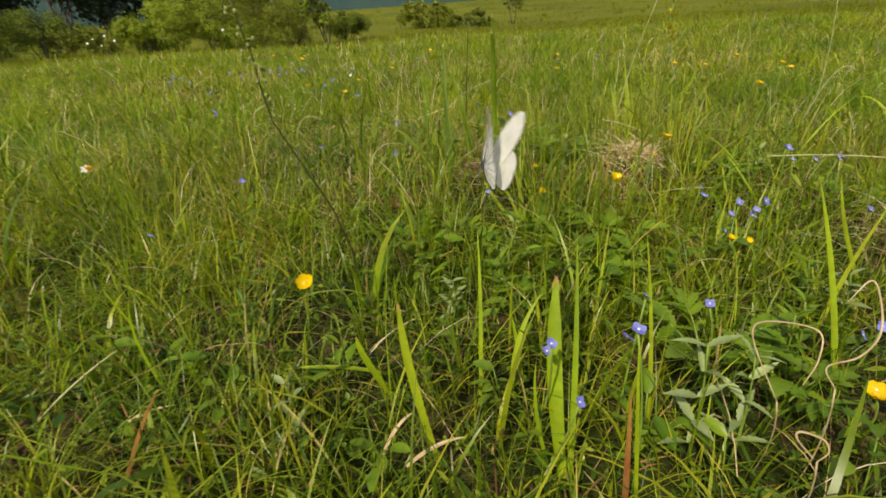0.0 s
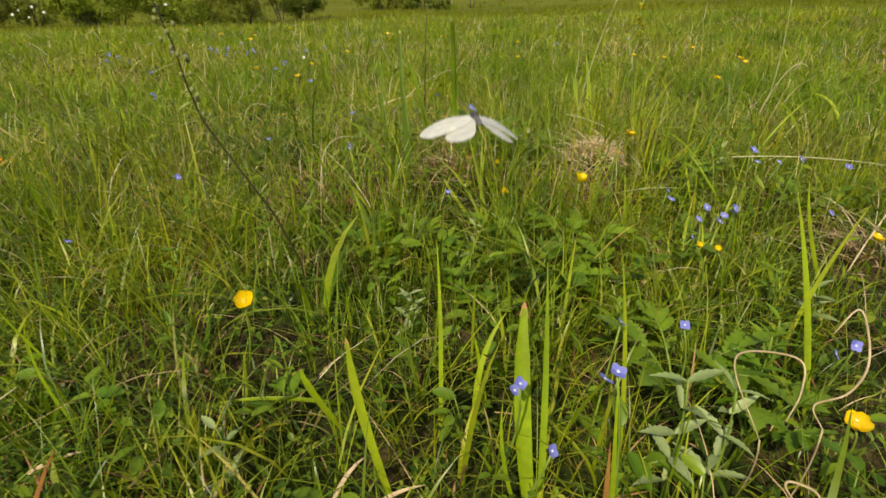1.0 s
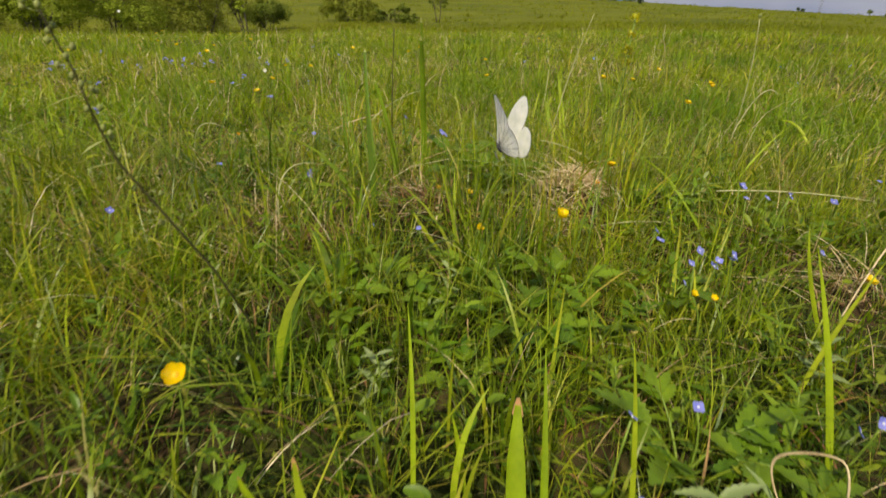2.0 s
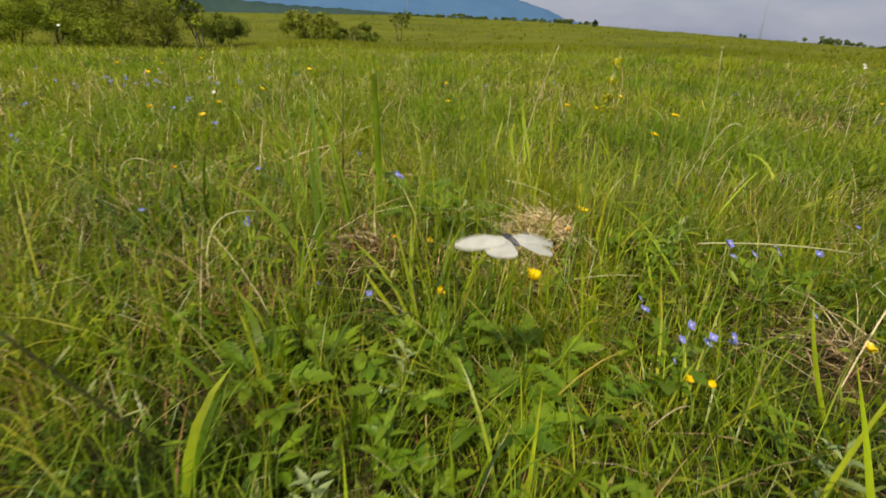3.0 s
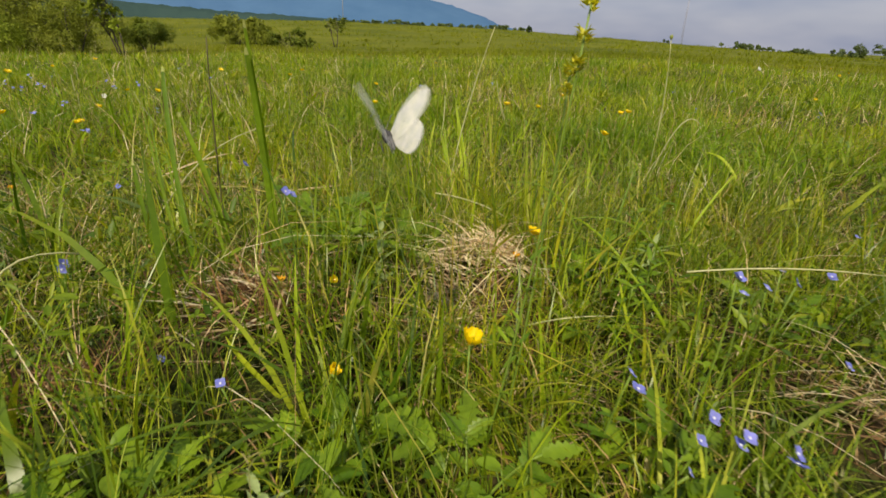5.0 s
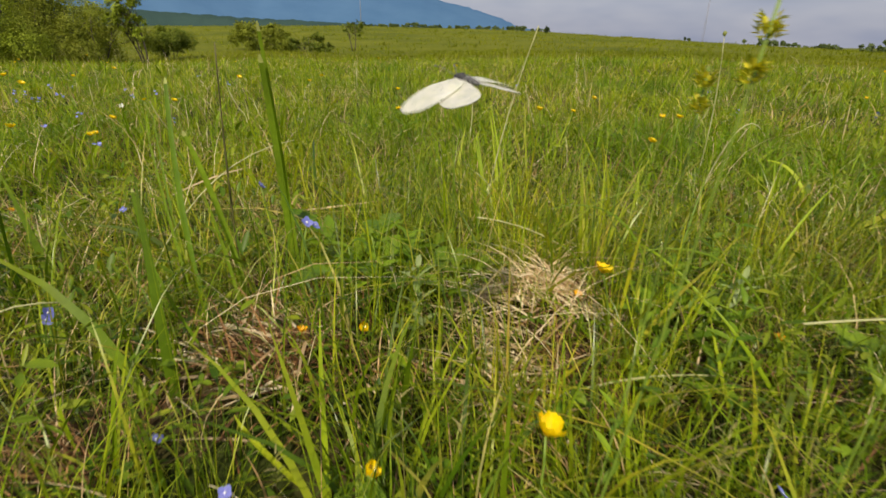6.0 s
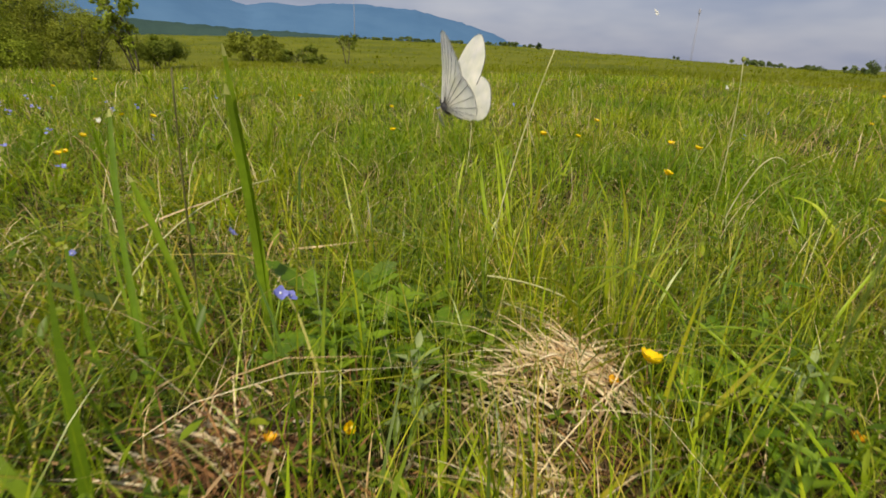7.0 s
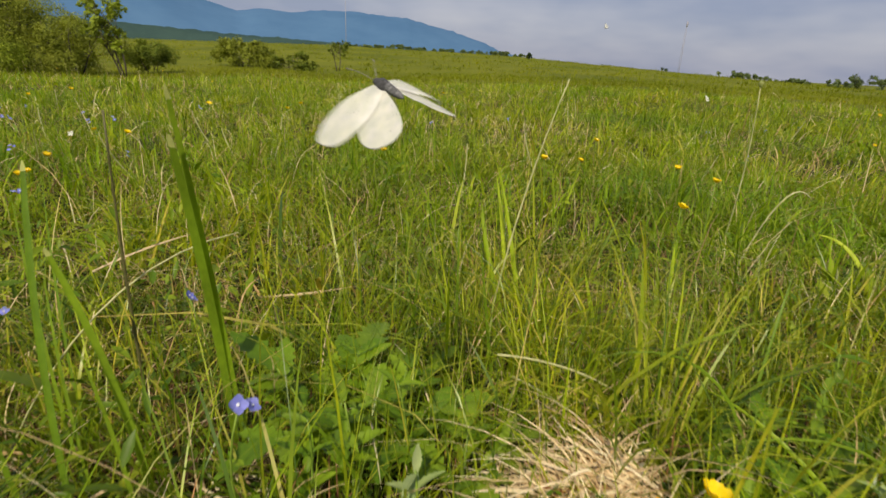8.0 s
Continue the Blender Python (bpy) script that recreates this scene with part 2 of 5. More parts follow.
# ---------------------------------------------------------------- helpers for building
def mesh_object(name, verts, faces, material, parent=None, smooth=True):
    me = bpy.data.meshes.new(name)
    me.from_pydata([tuple(v) for v in verts], [], faces)
    me.materials.append(material)
    if smooth:
        me.polygons.foreach_set("use_smooth", [True] * len(me.polygons))
    me.update()
    ob = new(name, me)
    ob.parent = parent
    return ob


def part(name, bm, material, parent, label=""):
    me = bpy.data.meshes.new(name)
    bm.to_mesh(me)
    bm.free()
    me.materials.append(material)
    me.polygons.foreach_set("use_smooth", [True] * len(me.polygons))
    ob = new(name, me)
    ob.parent = parent
    return tagged(ob, label)


def empty(name, m=None):
    e = new(name)
    e.empty_display_size = 0.02
    if m is not None:
        e.matrix_basis = m
    return e


def array_mesh(name, verts, loops, sizes, material):
    """A mesh out of flat arrays: corner indices and the number of corners of each face."""
    me = bpy.data.meshes.new(name)
    me.vertices.add(len(verts))
    me.vertices.foreach_set("co", np.ascontiguousarray(verts, dtype=np.float32).ravel())
    me.loops.add(len(loops))
    me.loops.foreach_set("vertex_index", np.ascontiguousarray(loops, dtype=np.int32))
    me.polygons.add(len(sizes))
    starts = np.concatenate(([0], np.cumsum(sizes)[:-1])).astype(np.int32)
    me.polygons.foreach_set("loop_start", starts)
    me.polygons.foreach_set("use_smooth", np.ones(len(sizes), dtype=bool))
    me.update(calc_edges=True)
    me.validate()
    me.materials.append(material)
    return new(name, me)


def ribbon_arrays(p, h, w, az, lean, droop, twist, segs):
    """Blades of grass: a tapering ribbon from p, leaning and drooping towards az."""
    n = len(p)
    t = np.linspace(0, 1, segs + 1)[None, :]
    h, w, az, lean, droop, twist = (np.asarray(a, dtype=float).reshape(-1, 1) * np.ones((n, 1)) for a in (h, w, az, lean, droop, twist))
    out = h * (lean * t + droop * t ** 2.2)
    up = h * t * (1 - 0.30 * np.clip(lean, 0, 2) * t - 0.55 * np.clip(droop, 0, 1.6) * t ** 2)
    cx = p[:, 0:1] + np.cos(az) * out
    cy = p[:, 1:2] + np.sin(az) * out
    cz = p[:, 2:3] + up
    half = 0.5 * w * np.clip(0.65 + 0.6 * t - 1.25 * t ** 2.2, 0.0, None)
    side = az + math.pi / 2 + twist * (0.4 + t)
    sx, sy = np.cos(side) * half, np.sin(side) * half
    left = np.stack((cx - sx, cy - sy, cz), 2)[:, :segs]
    right = np.stack((cx + sx, cy + sy, cz), 2)[:, :segs]
    tip = np.stack((cx, cy, cz), 2)[:, segs:]
    per = 2 * segs + 1
    verts = np.empty((n, per, 3))
    verts[:, 0:2 * segs:2], verts[:, 1:2 * segs:2], verts[:, 2 * segs:] = left, right, tip
    one, sizes = [], []
    for k in range(segs - 1):
        one += [2 * k, 2 * k + 1, 2 * k + 3, 2 * k + 2]
        sizes.append(4)
    one += [2 * segs - 2, 2 * segs - 1, 2 * segs]
    sizes.append(3)
    loops = (np.array(one)[None, :] + (np.arange(n) * per)[:, None]).ravel()
    return verts.reshape(-1, 3), loops, np.tile(sizes, n)


def leaf_arrays(p, yaw, pitch, roll, length, width, fold=0.18):
    """Oval leaves with a folded midrib, from their stalk ends p."""
    n = len(p)
    one = np.array([(0, 0, 0), (-.40, .28, 1), (.40, .28, 1), (-.46, .62, 1), (.46, .62, 1), (0, .28, 0), (0, .64, 0), (0, 1, .3)], dtype=float)
    v = np.repeat(one[None], n, 0)
    L, W = np.asarray(length, float).reshape(-1, 1) * np.ones((n, 1)), np.asarray(width, float).reshape(-1, 1) * np.ones((n, 1))
    x, y, z = v[:, :, 0] * W, v[:, :, 1] * L, v[:, :, 2] * W * fold
    z = z - 0.12 * L * v[:, :, 1] ** 2
    yaw, pitch, roll = (np.asarray(a, float).reshape(-1, 1) * np.ones((n, 1)) for a in (yaw, pitch, roll))
    x, z = x * np.cos(roll) + z * np.sin(roll), -x * np.sin(roll) + z * np.cos(roll)
    y, z = y * np.cos(pitch) - z * np.sin(pitch), y * np.sin(pitch) + z * np.cos(pitch)
    x, y = x * np.cos(yaw) - y * np.sin(yaw), x * np.sin(yaw) + y * np.cos(yaw)
    verts = np.stack((x, y, z), 2) + p[:, None, :]
    faces = [(0, 2, 5), (0, 5, 1), (5, 2, 4, 6), (1, 5, 6, 3), (6, 4, 7), (3, 6, 7)]
    one = [i for f in faces for i in f]
    loops = (np.array(one)[None, :] + (np.arange(n) * 8)[:, None]).ravel()
    return verts.reshape(-1, 3), loops, np.tile([len(f) for f in faces], n)


def joined(arrays):
    vs, ls, ss, k = [], [], [], 0
    for v, l, s in arrays:
        vs.append(v), ls.append(l + k), ss.append(s)
        k += len(v)
    return np.concatenate(vs), np.concatenate(ls), np.concatenate(ss)


def tube(bm, pts, radii, sides=6, cap=True):
    rings = []
    for i, p in enumerate(pts):
        p = Vector(p)
        d = Vector(pts[min(i + 1, len(pts) - 1)]) - Vector(pts[max(i - 1, 0)])
        d.normalize()
        a = d.orthogonal().normalized()
        if i:
            a = (last - d * last.dot(d)).normalized()
        last = a
        b = d.cross(a)
        r = radii[i] if isinstance(radii, (list, tuple)) else radii
        rings.append([bm.verts.new(p + (a * math.cos(q) + b * math.sin(q)) * r) for q in [2 * math.pi * k / sides for k in range(sides)]])
    for r0, r1 in zip(rings, rings[1:]):
        for k in range(sides):
            bm.faces.new((r0[k], r0[(k + 1) % sides], r1[(k + 1) % sides], r1[k]))
    if cap:
        bm.faces.new(rings[-1])
        bm.faces.new(rings[0][::-1])
    return bm


def curve_pts(a, b, bow, n=8):
    """A bowed line from a to b; bow: the offset of its middle."""
    a, b, bow = Vector(a), Vector(b), Vector(bow)
    return [a.lerp(b, k / n) + bow * (4 * (k / n) * (1 - k / n)) for k in range(n + 1)]


def blob(bm, centre, radii, rings=6, sides=10, rough=0.0, seed=0):
    ret = bmesh.ops.create_uvsphere(bm, u_segments=sides, v_segments=rings, radius=1.0)
    for v in ret["verts"]:
        k = 1 + rough * noise.noise(v.co * 2.3 + Vector((seed, 0, 0)))
        v.co = Vector((v.co.x * radii[0] * k, v.co.y * radii[1] * k, v.co.z * radii[2] * k)) + Vector(centre)
    return bm


# ---------------------------------------------------------------- the lie of the land
AZ_K = (-180, -60, -38, -12, 0, 8, 25, 42, 57, 90, 180)
EL_NEAR = (-1.2, -1.9, -1.9, -2.25, -1.45, -1.75, -1.0, -0.9, -1.1, -1.3, -1.2)   # ground 28 m out, seen from the walk
EL_RIDGE = (0.4, 0.3, 0.3, 0.80, 1.10, 1.28, 1.10, 0.25, -0.45, -0.5, 0.4)       # the brow of the meadow 100 m out
HUB = (0.12, 0.35, 0.345)


def land(x, y):
    """Height of the ground."""
    x, y = np.asarray(x, float), np.asarray(y, float)
    dx, dy = x - HUB[0], y - HUB[1]
    r = np.hypot(dx, dy)
    az = np.degrees(np.arctan2(dx, dy))
    z28 = HUB[2] + 28 * np.tan(np.radians(np.interp(az, AZ_K, EL_NEAR)))
    z100 = HUB[2] + 100 * np.tan(np.radians(np.interp(az, AZ_K, EL_RIDGE)))

    def step(a, b):
        q = np.clip((r - a) / (b - a), 0, 1)
        return q * q * (3 - 2 * q)
    z = z28 * step(1.5, 28) + (z100 - z28) * np.clip((r - 28) / 72, 0, 1) ** 1.25
    z = z - 6 * step(100, 260)
    near = 0.010 * np.sin(9.1 * x + 1.3) * np.cos(7.3 * y + 0.4) + 0.006 * np.sin(23 * x + 2) * np.sin(19 * y)
    mound = 0.072 * np.exp(-(((x - 0.385) / 0.11) ** 2 + ((y - 0.93) / 0.10) ** 2)) + 0.050 * np.exp(-(((x - 0.09) / 0.15) ** 2 + ((y - 0.92) / 0.13) ** 2))
    roll = 0.05 * np.sin(0.7 * x + 0.4) * np.sin(0.5 * y + 1.0) * np.clip((r - 3) / 6, 0, 1)
    return z + near + mound + roll


def land1(x, y):
    return float(land(x, y))


def make_ground():
    rad = np.concatenate(([0.0], np.geomspace(0.06, 3.0, 60), np.geomspace(3.2, 120, 60), np.geomspace(130, 4200, 26)))
    na = 180
    ang = np.linspace(0, 2 * math.pi, na, endpoint=False)
    R, A = np.meshgrid(rad[1:], ang, indexing="ij")
    X, Y = HUB[0] + R * np.sin(A), HUB[1] + R * np.cos(A)
    v = np.stack((X, Y, land(X, Y)), 2).reshape(-1, 3)
    v = np.concatenate((v, [[HUB[0], HUB[1], land1(HUB[0], HUB[1])]]))
    i, j = np.meshgrid(np.arange(len(rad) - 2), np.arange(na), indexing="ij")
    a, b = i * na + j, i * na + (j + 1) % na
    quads = np.stack((a, b, b + na, a + na), 2).reshape(-1, 4)
    hub = len(v) - 1
    tris = np.stack((np.full(na, hub), np.arange(na), (np.arange(na) + 1) % na), 1)[:, ::-1]
    g = array_mesh("ground", v, np.concatenate((quads.ravel(), tris.ravel())), np.concatenate((np.full(len(quads), 4), np.full(na, 3))), SOIL)
    tagged(g, "rolling meadow soil with moss and old thatch", "ground", kind="structure")


make_ground()


# ---------------------------------------------------------------- far hills, woods and masts
def at_az(az, r):
    a = radians(az)
    return HUB[0] + r * math.sin(a), HUB[1] + r * math.cos(a)


def make_hills():
    prof_az = (-75, -50, -30, -18, -12, -8, -4.5, -1.4, 0.7, 3.6, 6.0, 9.3, 15.0, 19.7, 23.3, 24.6, 30, 40)
    prof_el = (2.0, 4.5, 6.5, 6.8, 6.4, 5.6, 4.6, 3.8, 4.15, 3.9, 4.3, 4.45, 4.1, 3.1, 2.1, 1.5, 0.3, -0.4)
    azs = np.linspace(-75, 40, 240)
    el = np.interp(azs, prof_az, prof_el)
    rows = 14
    v = []
    for a, e in zip(azs, el):
        for k in range(rows):
            f = k / (rows - 1)
            r = 2300 + 900 * f
            x, y = at_az(a, r)
            crest = math.sin(f * math.pi / 2)
            n = noise.fractal(Vector((a * 0.16, f * 2.4, 3.0)), 0.9, 2.1, 5)
            top = HUB[2] + 3200 * math.tan(radians(e)) + 5 * noise.noise(Vector((a * 2.1, 0, 0))) + 2.5 * noise.noise(Vector((a * 7.0, 1, 0)))
            z = -25 + (top + 25) * crest + n * 26 * f * (1 - f) * 2
            v.append((x, y, z))
    f = [(i * rows + k, (i + 1) * rows + k, (i + 1) * rows + k + 1, i * rows + k + 1) for i in range(len(azs) - 1) for k in range(rows - 1)]
    back = [i * rows + rows - 1 for i in range(len(azs))]
    base = len(v)
    for a in azs:
        x, y = at_az(a, 3800)
        v.append((x, y, -40))
    f += [(back[i], back[i + 1], base + i + 1, base + i) for i in range(len(azs) - 1)]
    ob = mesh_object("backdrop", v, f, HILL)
    tagged(ob, "forested mountain ridge with blue haze in its colour", "mountain", kind="structure")


def make_far_woods():
    """A belt of forest at the foot of the hills: rounded, closely set crowns."""
    azs, rows, v = np.linspace(-42, 13, 420), 12, []
    for a in azs:
        top = np.interp(a, (-40, -11, -3, 3, 8, 12), (3.0, 2.15, 1.8, 1.65, 1.45, 1.20))
        for k in range(rows):
            f = k / (rows - 1)
            r = 400 + 110 * f ** 1.5
            x, y = at_az(a, r)
            high = HUB[2] + r * math.tan(radians(top)) * (0.80 + 0.20 * f)
            n = noise.fractal(Vector((x * 0.16, y * 0.16, 0)), 1.0, 2.0, 3)
            v.append((x, y, -6.0 if k == 0 else high * min(1.0, 0.55 + 0.15 * k) + 1.1 * n))
    f = [(i * rows + k, (i + 1) * rows + k, (i + 1) * rows + k + 1, i * rows + k + 1) for i in range(len(azs) - 1) for k in range(rows - 1)]
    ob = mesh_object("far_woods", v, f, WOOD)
    tagged(ob, "dark belt of distant forest below the mountains", "forest", kind="stuff")


def make_mast(az, r, el_top, width, lattice):
    x, y = at_az(az, r)
    z0 = land1(x, y) - 0.3
    z1 = HUB[2] + r * math.tan(radians(el_top))
    e = empty("radio_mast" if lattice else "utility_pole", Matrix.Translation((x, y, z0)))
    h = z1 - z0
    if lattice:
        for k in range(3):
            a = k * 2.094
            p = (width * math.cos(a), width * math.sin(a))
            part("leg", tube(bmesh.new(), [(p[0], p[1], 0), (p[0] * 0.35, p[1] * 0.35, h)], 0.028, 5), MAST, e)
        bm = bmesh.new()
        for j in range(22):
            for k in range(3):
                a, b = k * 2.094, (k + 1) * 2.094
                s0, s1 = 1 - 0.65 * j / 22, 1 - 0.65 * (j + 1) / 22
                tube(bm, [(width * s0 * math.cos(a), width * s0 * math.sin(a), h * j / 22), (width * s1 * math.cos(b), width * s1 * math.sin(b), h * (j + 1) / 22)], 0.014, 4)
        part("bracing", bm, MAST, e)
        part("antenna_box", blob(bmesh.new(), (0, 0, h - 0.6), (0.32, 0.32, 0.9), 6, 8), MAST, e)
        tagged(e, "slender grey lattice radio mast on the meadow's brow", "mast")
    else:
        part("pole", tube(bmesh.new(), [(0, 0, 0), (0, 0, h * 0.5), (0, 0, h)], [0.10, 0.085, 0.065], 8), MAST, e)
        part("crossarm", tube(bmesh.new(), [(-0.7, 0, h - 0.6), (0.7, 0, h - 0.6)], 0.04, 6), MAST, e)
        tagged(e, "tall thin pale pole far across the meadow", "pole")


make_hills()
make_far_woods()
make_mast(8.85, 170, 7.0, 0.2, False)
make_mast(42.35, 190, 4.7, 0.42, True)


# ---------------------------------------------------------------- bushes and trees
def crown_arrays(rng, p, d, size, loose=0.42):
    """Leaves at p that lie across the outward ways d."""
    n = len(p)
    nor = d + rng.normal(0, loose, (n, 3)) + np.array([0, 0, 0.25])
    nor /= np.linalg.norm(nor, axis=1)[:, None] + 1e-9
    t = np.cross(nor, rng.normal(0, 1, (n, 3)))
    t /= np.linalg.norm(t, axis=1)[:, None] + 1e-9
    u = np.cross(nor, t)
    ln = (size * rng.uniform(0.6, 1.35, n))[:, None]
    verts = np.stack((p, p + ln * (0.45 * t - 0.30 * u + 0.10 * nor), p + ln * (0.45 * t + 0.30 * u + 0.10 * nor), p + ln * t), 1).reshape(-1, 3)
    loops = (np.array([0, 2, 1, 1, 2, 3])[None] + (np.arange(n) * 4)[:, None]).ravel()
    return verts, loops, np.full(2 * n, 3)


def shrub(name, label, category, az, r, width, height, leaf, seed, leaves=9000, masses=14, size=0.085, lean=0.0, trunks=5, bark=None, low=0.03, gaps=0.0, limb=1.0, full=1.0, group=""):
    """A bush or tree: limbs from the foot, each ending in rounded masses of leaf tufts with gaps between."""
    rng = np.random.default_rng(seed)
    x, y = at_az(az, r)
    e = empty(name, Matrix.Translation((x, y, land1(x, y) - 0.03)))
    bm = bmesh.new()
    r0 = limb * (0.010 * height + 0.008)
    stems = []
    for k in range(trunks):
        a, reach = rng.uniform(0, 6.28), width * (0.0 if k == 0 else rng.uniform(0.10, 0.30))
        foot = Vector((math.cos(a) * reach * 0.3, math.sin(a) * reach * 0.3, 0))
        top = Vector((math.cos(a) * reach + lean * height, math.sin(a) * reach, height * (0.86 if k == 0 else rng.uniform(0.5, 0.8))))
        pts = curve_pts(foot, top, (foot.x * 0.5 + rng.uniform(-0.05, 0.05) * height, foot.y * 0.5, 0.04 * height), 6)
        tube(bm, pts, [r0 * (1 - 0.8 * i / 6) for i in range(7)], 5)
        stems.append(pts)
    heaps = []
    for k in range(masses):
        u = low + (0.80 - low) * rng.uniform(0, 1) ** 0.8
        a = rng.uniform(0, 6.28)
        q = 0.40 * width * math.sqrt(rng.uniform(0.05, 1)) * math.sqrt(max(0.06, 1 - (max(0.0, u - 0.35) / 0.55) ** 2))
        rad = full * rng.uniform(0.13, 0.23) * min(width, 1.35 * height)
        c = Vector((math.cos(a) * q + lean * height * u, math.sin(a) * q, min(u * height, height - rad * 0.7)))
        heaps.append((c, rad))
        pts = stems[int(rng.integers(trunks))]
        p0 = pts[min(5, max(1, int(5 * u)))]
        tube(bm, curve_pts(p0, c, (0, 0, 0.03 * height), 4), [r0 * 0.45, r0 * 0.36, r0 * 0.28, r0 * 0.2, r0 * 0.1], 4)
        for _ in range(3):
            d = Vector(rng.normal(0, 1, 3)).normalized() * rad * 0.8
            tube(bm, [c, c + d * 0.5 + Vector((0, 0, 0.1 * rad)), c + d], [r0 * 0.16, r0 * 0.12, r0 * 0.06], 3)
    part("trunk", bm, bark or BARK, e)
    share = np.array([q[1] ** 2 for q in heaps])
    ps, ds = [], []
    for (c, rad), m in zip(heaps, (leaves * share / share.sum()).astype(int)):
        tufts = max(5, int(m / 26))
        d = rng.normal(0, 1, (tufts, 3)) + np.array([0, 0, 0.35])
        d /= np.linalg.norm(d, axis=1)[:, None]
        keep = rng.uniform(0, 1, tufts) >= gaps
        d = d[keep] if keep.any() else d[:1]
        pick = rng.integers(0, len(d), m)
        shell = rng.uniform(0.55, 1.08, len(d))
        p = np.array(c)[None] + d[pick] * (rad * shell[pick])[:, None] * np.array([1.0, 1.0, 0.85]) + rng.normal(0, 0.13 * rad, (m, 3))
        ps.append(p), ds.append(d[pick])
    v, l, s = crown_arrays(rng, np.concatenate(ps), np.concatenate(ds), size)
    v[:, 2] = np.maximum(v[:, 2], 0.02)
    ob = array_mesh("crown", v, l, s, leaf)
    ob.parent = e
    tagged(e, label, category, group)
    return e


BUSHES = (
    # az, r, width, height, leaf, leaves, masses, label
    (-14.8, 26.0, 4.3, 2.35, LEAF_WILLOW, 22000, 20, "dense rounded willow bush with sunlit grey-green leaves"),
    (-18.6, 27.0, 5.2, 3.0, LEAF_WILLOW, 24000, 22, "large dense willow bush at the meadow's edge"),
    (-22.6, 25.0, 4.4, 2.7, LEAF_LIGHT, 20000, 18, "fresh light-green bush at the meadow's edge"),
    (-25.6, 26.5, 3.6, 2.3, LEAF_LIGHT, 12000, 14, "bright green leafy bush beside taller bushes"),
    (-28.2, 23.5, 3.2, 1.3, LEAF_LIGHT, 13000, 14, "low bright green rounded bush in tall grass"),
    (-31.6, 28.0, 3.0, 1.4, LEAF_WILLOW, 8000, 10, "yellowish green bush before dark woods"),
    (-35.8, 27.0, 4.6, 1.9, LEAF_DEEP, 15000, 16, "broad deep green bush before dark woods"),
    (-41.5, 26.0, 4.6, 2.4, LEAF_DEEP, 12000, 16, "broad deep green bush before dark woods"),
    (-8.9, 28.0, 2.3, 1.5, LEAF_DEEP, 12000, 12, "small dark rounded bush beside a sapling"),
)
for k, (az, r, w, h, leaf, n, c, text) in enumerate(BUSHES):
    shrub("bush", text, "bush", az, r, w, h, leaf, 100 + k, int(n * 1.25), c, 0.064, group="bushes at the meadow's edge")
shrub("sapling", "thin leaning sapling with sparse fresh leaves", "tree", -11.3, 25.0, 2.1, 3.5, LEAF_LIGHT, 131, 3600, 26, 0.10, -0.22, 3, low=0.2, gaps=0.3, limb=0.85, full=0.8)
shrub("bush", "low arching willow bush standing alone in grass", "bush", -1.2, 33.0, 5.0, 1.6, LEAF_WILLOW, 141, 17000, 22, 0.09, 0.03, 6, group="bushes in the open meadow")
shrub("bush", "low spreading bush with thin pale twigs", "bush", 3.6, 33.0, 3.6, 1.05, LEAF_DEEP, 142, 7000, 16, 0.085, 0.0, 6, gaps=0.3, group="bushes in the open meadow")
shrub("small_tree", "sparse young tree with two thin trunks", "tree", 8.1, 34.0, 1.9, 1.9, LEAF_DEEP, 143, 900, 12, 0.10, 0.0, 2, low=0.5, gaps=0.35, limb=1.25, full=0.9)

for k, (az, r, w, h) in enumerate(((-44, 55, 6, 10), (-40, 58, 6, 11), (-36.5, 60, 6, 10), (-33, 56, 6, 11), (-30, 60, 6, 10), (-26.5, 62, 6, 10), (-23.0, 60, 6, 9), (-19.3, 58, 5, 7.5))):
    shrub("woodland_tree", "tall leafy tree, wood shade painted into dark leaves", "tree", az, r, w, h, LEAF_DARK, 160 + k, 7000, 34, 0.34, 0.0, 3, bark=BIRCH if k in (2, 4) else BARK, low=0.10, group="trees of the dark wood")

rng_brow = np.random.default_rng(5)
for az, w, h in ((10.4, 2.6, 0.55), (11.9, 1.6, 0.75), (13.9, 1.5, 1.1), (15.2, 1.8, 0.8), (16.6, 1.4, 0.85), (18.3, 2.0, 0.7), (19.9, 2.4, 0.75), (22.3, 2.2, 0.75), (24.4, 2.4, 1.0), (25.6, 2.4, 1.0), (26.9, 2.0, 0.75), (46.9, 3.4, 1.5), (48.2, 2.4, 1.1), (50.4, 3.2, 0.95), (52.2, 1.7, 1.05), (55.4, 3.0, 1.7), (57.0, 4.0, 2.9), (59.5, 4.0, 2.6)):
    shrub("shrub", "small round dark shrub on the meadow's brow", "bush", az, 99, w * 2.5, h * 0.72, LEAF_BROW, int(rng_brow.integers(1e6)), 3400, 14, 0.20, 0.0, 4, low=0.0, limb=0.4, group="shrubs along the brow")
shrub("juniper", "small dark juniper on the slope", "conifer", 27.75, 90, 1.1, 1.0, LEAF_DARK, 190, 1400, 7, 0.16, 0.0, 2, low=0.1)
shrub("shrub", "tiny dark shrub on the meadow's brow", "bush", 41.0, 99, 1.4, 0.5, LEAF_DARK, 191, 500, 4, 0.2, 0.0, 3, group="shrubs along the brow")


# ---------------------------------------------------------------- the meadow's grass
rng = np.random.default_rng(3)


def scatter(n, r0, r1, a0=-58, a1=74, centre=(0.08, 0.1)):
    r = np.sqrt(rng.uniform(r0 * r0, r1 * r1, n))
    a = np.radians(rng.uniform(a0, a1, n))
